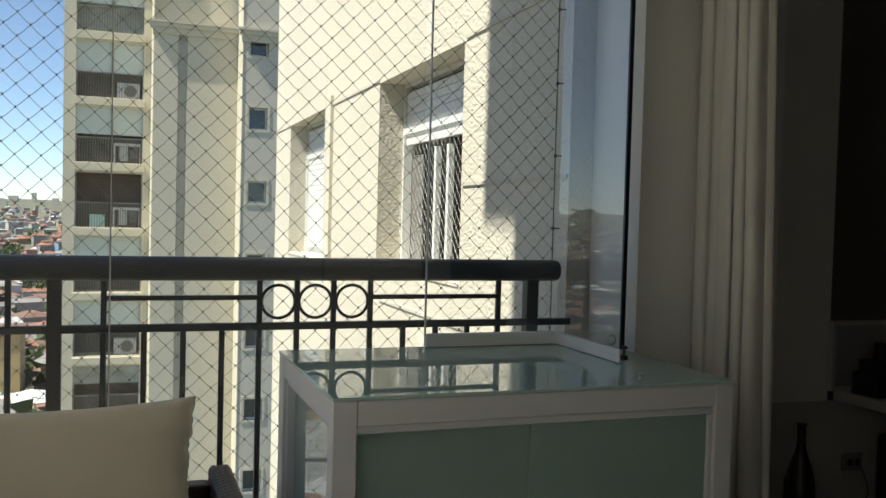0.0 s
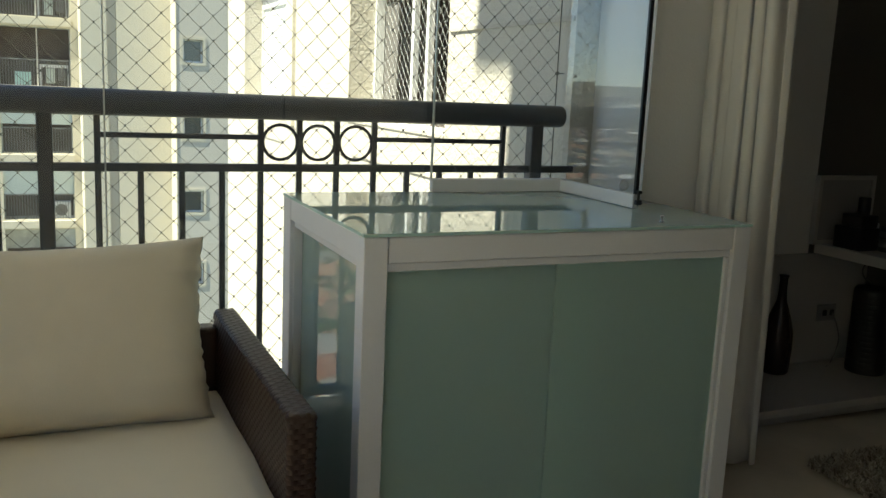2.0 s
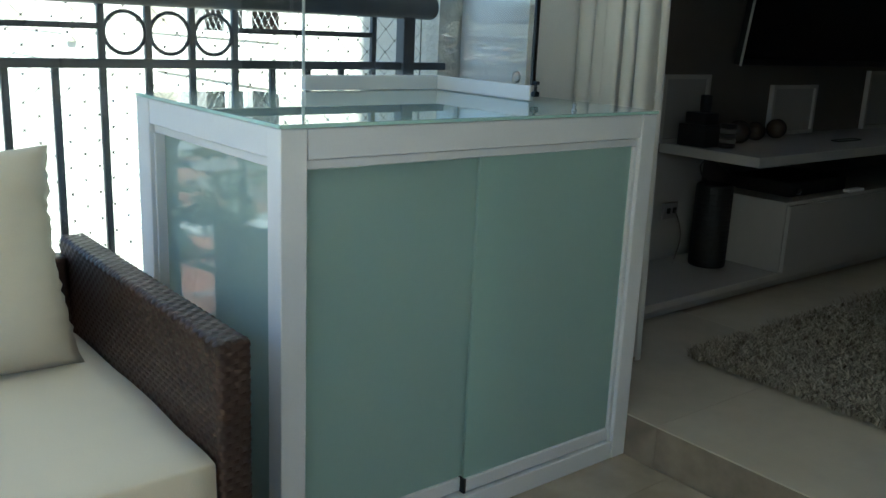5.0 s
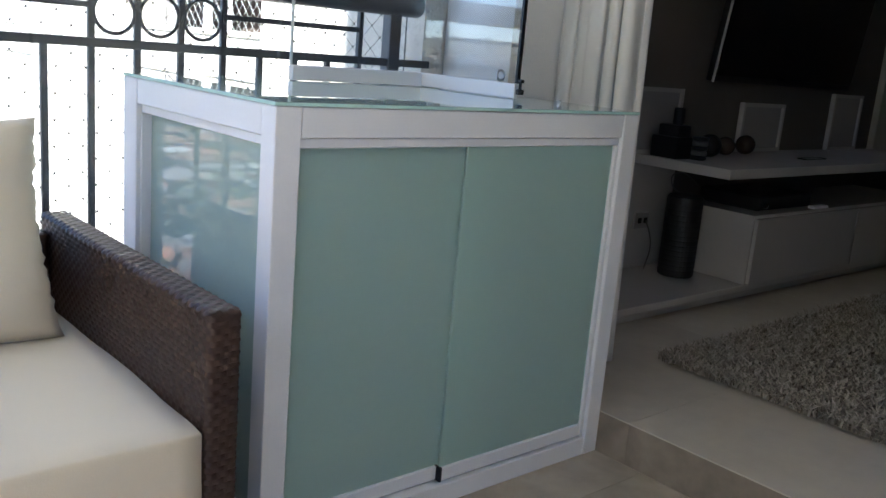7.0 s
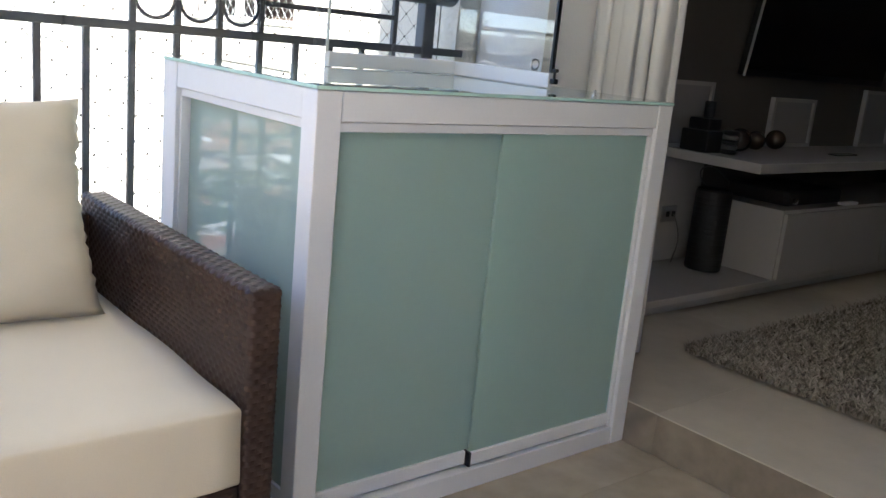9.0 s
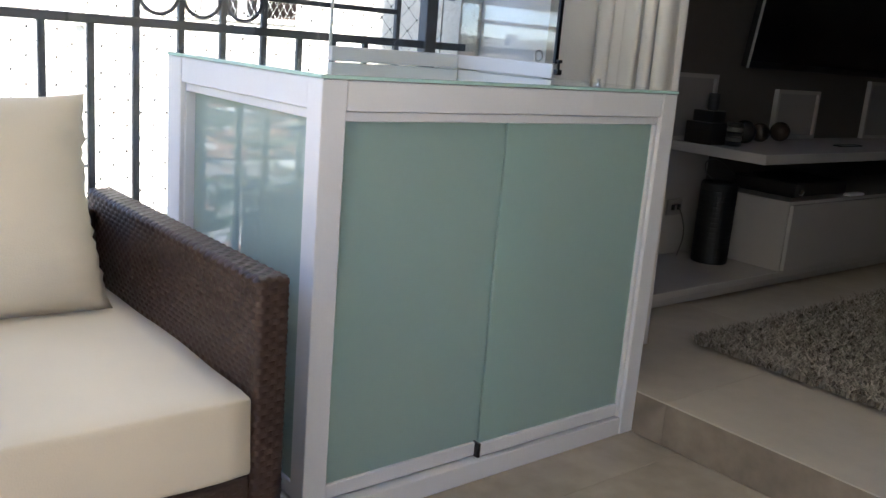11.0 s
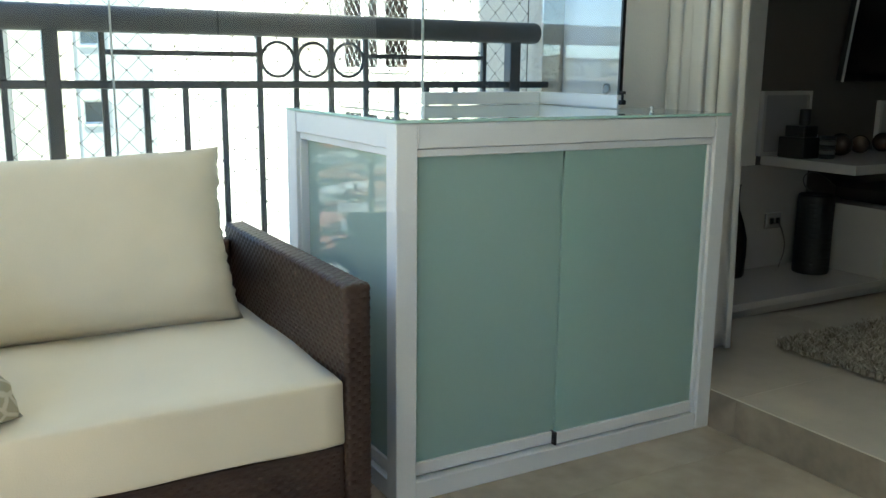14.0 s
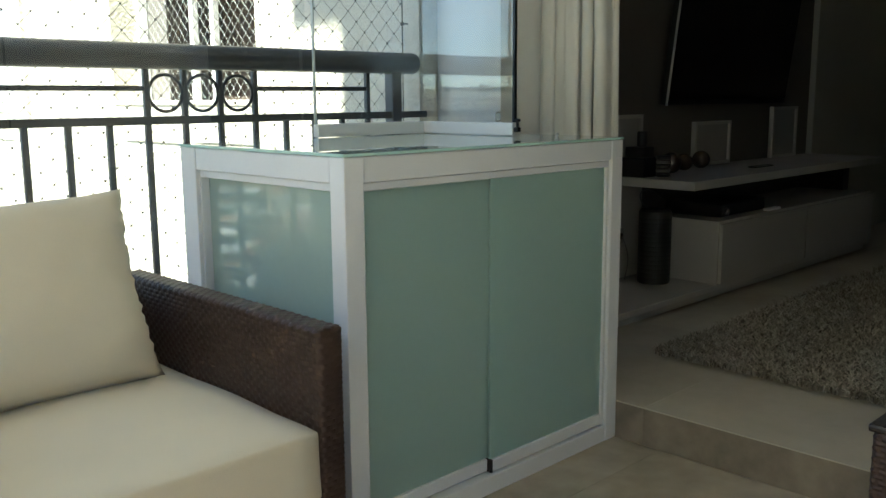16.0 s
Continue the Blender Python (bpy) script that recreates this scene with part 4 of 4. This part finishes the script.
box_d = thing("black_box", (2.33, 0.74, 0.687), "black lacquered box with a smaller box stacked on it", "box")
part("body", box(2.262, 2.37, 0.70, 0.83, 0.687, 0.775, 0.005), M_DARK, box_d)
part("lid", box(2.275, 2.362, 0.71, 0.81, 0.776, 0.823, 0.005), M_DARK, box_d)
solid("black_bottle", lathe([(0.021, 0), (0.023, 0.008), (0.023, 0.065), (0.020, 0.069)], (2.322, 0.75, 0.824), 20), M_DARK, "short black cylindrical bottle on the black box", "bottle")
st = thing("striped_stack", (2.465, 0.70, 0.687), "small stack of dark and silver coasters", "coasters")
for i in range(5):
    part("coaster", lathe([(0.03, 0), (0.034, 0.004), (0.034, 0.014), (0.03, 0.018)], (2.39, 0.68, 0.687 + i * 0.0195), 18), M_DULL if i % 2 else M_DARK, st)
for x, y, r, m in ((2.56, 0.74, 0.050, M_BOTTLE), (2.75, 0.78, 0.042, M_BROWN_GLOSS), (2.93, 0.79, 0.045, M_BROWN_GLOSS)):
    bm = bmesh.new()
    bmesh.ops.create_uvsphere(bm, u_segments=28, v_segments=16, radius=r, matrix=Matrix.Translation((x, y, 0.687 + r * 0.985)))
    for v in bm.verts:
        v.co.z = max(v.co.z, 0.6875)
    solid("decorative_ball", bm, m, "glossy dark brown glazed ball on the shelf", "ball", group="decorative balls", smooth=True)
solid("white_candle", lathe([(0.014, 0), (0.016, 0.003), (0.016, 0.09), (0.013, 0.094)], (2.455, 0.80, 0.687), 18), M_WHITE_ALU, "small white candle beside the black box", "candle", smooth=False)
rm = thing("remote_control", (3.25, 0.60, 0.687), "slim black remote control lying on the shelf", "remote control")
part("body", box(3.12, 3.32, 0.585, 0.63, 0.6875, 0.69, 0.005), M_DARK, rm)
amp = thing("media_player", (2.95, 0.68, 0.481), "flat black media player with a silver knob", "media player")
part("body", box(2.66, 3.10, 0.52, 0.82, 0.487, 0.545, 0.004), M_DARK, amp)
part("knob", tube((2.70, 0.52, 0.508), (2.70, 0.508, 0.508), 0.014, 18), M_SILVER, amp)
for x in (2.69, 3.07):
    part("foot", box(x - 0.012, x + 0.012, 0.54, 0.80, 0.4812, 0.487), M_DARK, amp)
solid("white_remote", box(3.05, 3.18, 0.47, 0.505, 0.4815, 0.494, 0.004), M_WHITE_ALU, "small white box on the media unit", "remote control")
spk = thing("cylinder_speaker", (2.42, 0.72, PL), "black ribbed cylindrical speaker standing on the plinth", "speaker")
prof = [(0.072, 0.0), (0.075, 0.004)]
for i in range(15):
    h = 0.010 + i * 0.0215
    prof += [(0.0755, h), (0.0765, h + 0.004), (0.0765, h + 0.015), (0.0755, h + 0.019)]
prof += [(0.0745, 0.338), (0.069, 0.345)]
part("body", lathe(prof, (2.405, 0.72, PL), 32), M_DARK, spk, smooth=False)
sock = thing("wall_socket", (2.33, 0.895, 0.39), "white double wall socket plate", "socket")
part("plate", box(2.28, 2.38, 0.873, 0.883, 0.36, 0.43, 0.003), M_PALE_GREY, sock)
for x in (2.305, 2.345):
    part("outlet", box(x, x + 0.022, 0.870, 0.8735, 0.383, 0.407, 0.003), M_DARK, sock)


def cable(points, r, label):
    cu = bpy.data.curves.new("cable", "CURVE")
    cu.dimensions = "3D"
    cu.bevel_depth, cu.bevel_resolution = r, 3
    sp = cu.splines.new("BEZIER")
    sp.bezier_points.add(len(points) - 1)
    for b, p in zip(sp.bezier_points, points):
        b.co = p
        b.handle_left_type = b.handle_right_type = "AUTO"
    cu.materials.append(M_DULL)
    tagged(new("cable", cu), label, "cable")


cable([(2.355, 0.869, 0.395), (2.38, 0.86, 0.34), (2.40, 0.86, 0.27), (2.36, 0.85, PL + 0.004), (2.28, 0.80, PL + 0.004)], 0.003, "thin grey cable hanging from the wall socket")
cable([(2.55, 0.82, 0.50), (2.48, 0.85, 0.56), (2.56, 0.87, 0.60), (2.72, 0.84, 0.52)], 0.003, "thin grey cable looping behind the speaker")
solid("floor_bottle", lathe([(0.046, 0), (0.054, 0.01), (0.058, 0.10), (0.056, 0.17), (0.040, 0.235), (0.020, 0.29), (0.0155, 0.33), (0.0155, 0.385), (0.020, 0.395)], (2.02, 0.82, PL), 28), M_BOTTLE, "tall dark brown bottle vase on the plinth", "vase", smooth=True)

# ---- shaggy rug ----
RX0, RX1, RY0, RY1 = 1.53, 3.9, -1.9, 0.17
rug = thing("shaggy_rug", (2.7, -0.8, STEP), "thick shaggy grey-beige rug on the living room floor", "rug")
part("backing", box(RX0 + 0.045, RX1, RY0, RY1 - 0.045, STEP + 0.001, STEP + 0.012), M_RUG, rug)
rng = random.Random(21)
verts, faces = [], []
for i in range(85000):
    x = RX0 + 1.75 * rng.random() if i % 5 else RX0 + 2.37 * rng.random()
    y = rng.uniform(RY0 * 0.75, RY1)
    a = rng.uniform(0, 2 * math.pi)
    h = rng.uniform(0.024, 0.046)
    b = rng.uniform(0.012, 0.036)
    w = rng.uniform(0.0016, 0.0038)
    c, s = math.cos(a), math.sin(a)
    k = len(verts)
    for t, ww in ((0, 1.0), (0.55, 1.1), (1.0, 0.35)):
        px, py, pz = x + c * b * t * t, y + s * b * t * t, STEP + 0.01 + h * (t - 0.30 * t * t)
        verts += [(px - s * w * ww, py + c * w * ww, pz), (px + s * w * ww, py - c * w * ww, pz)]
    faces += [(k, k + 1, k + 3, k + 2), (k + 2, k + 3, k + 5, k + 4)]
me = bpy.data.meshes.new("yarn")
o = ORIGIN[rug.name]
me.from_pydata([(a - o.x, b - o.y, c - o.z) for a, b, c in verts], [], faces)
M_PILE = mat("shaggy_rug_strand", (0.34, 0.31, 0.26), 0.85, 0, 0.3, 14, 120, 0.0, 0.2)
pn, pl = M_PILE.node_tree.nodes, M_PILE.node_tree.links
geo, cr = pn.new("ShaderNodeNewGeometry"), pn.new("ShaderNodeValToRGB")
for e, c in zip(cr.color_ramp.elements, ((0.17, 0.145, 0.11, 1), (0.56, 0.50, 0.41, 1))):
    e.color = c
pl.new(geo.outputs["Random Per Island"], cr.inputs["Fac"])
pl.new(cr.outputs["Color"], pn["Principled BSDF"].inputs["Base Color"])
me.materials.append(M_PILE)
pile = new("yarn", me)
pile.parent = rug
pile["kind"] = "stuff"

# ---- stone floor tiles, last ----
floor_b = tagged(new("balcony_floor"), "polished beige stone floor tiles of the balcony", "floor", kind="structure")
floor_l = tagged(new("living_floor"), "polished beige stone floor tiles of the living room", "floor", kind="structure")
MESH = {}


def tile(parent, x0, x1, y0, y1, top, thick=0.012, stone=M_STONE):
    key = (round(x1 - x0, 4), round(y1 - y0, 4), thick, stone.name)
    if key not in MESH:
        bm = box(0, x1 - x0, 0, y1 - y0, -thick, 0, 0.0005, 1)
        me = bpy.data.meshes.new("tile")
        bm.to_mesh(me)
        bm.free()
        me.materials.append(stone)
        MESH[key] = me
    ob = new("tile", MESH[key])
    ob.location = (x0, y0, top)
    ob.parent = parent


G = 0.0004
S = 0.90
for i in range(6):
    for j in range(8):
        x1 = 1.048 - i * S
        y1 = 0.741 - j * S
        if y1 > -3.5 and x1 > -2.4:
            tile(floor_b, max(-2.5, x1 - S) + G, x1 - G, max(-3.6, y1 - S) + G, y1 - G, 0.0)
for j in range(8):
    y1 = 0.80 - j * S
    if y1 - S > -3.9:
        tile(floor_l, 1.047, 1.94 - G, max(-3.6, y1 - S) + G, y1 - G, STEP, 0.004, M_THRESHOLD)
        tile(floor_l, 1.049, 1.061, max(-3.6, y1 - S) + G, y1 - G, STEP - 0.0045, STEP - 0.005, M_RISER)
for i in range(9):
    for j in range(8):
        x0 = 1.94 + i * S
        y1 = 0.47 - j * S
        if x0 < 6.4 and y1 - S > -3.9:
            tile(floor_l, x0 + G, min(6.5, x0 + S) - G, max(-3.6, y1 - S) + G, y1 - G, STEP, 0.012, M_THRESHOLD)
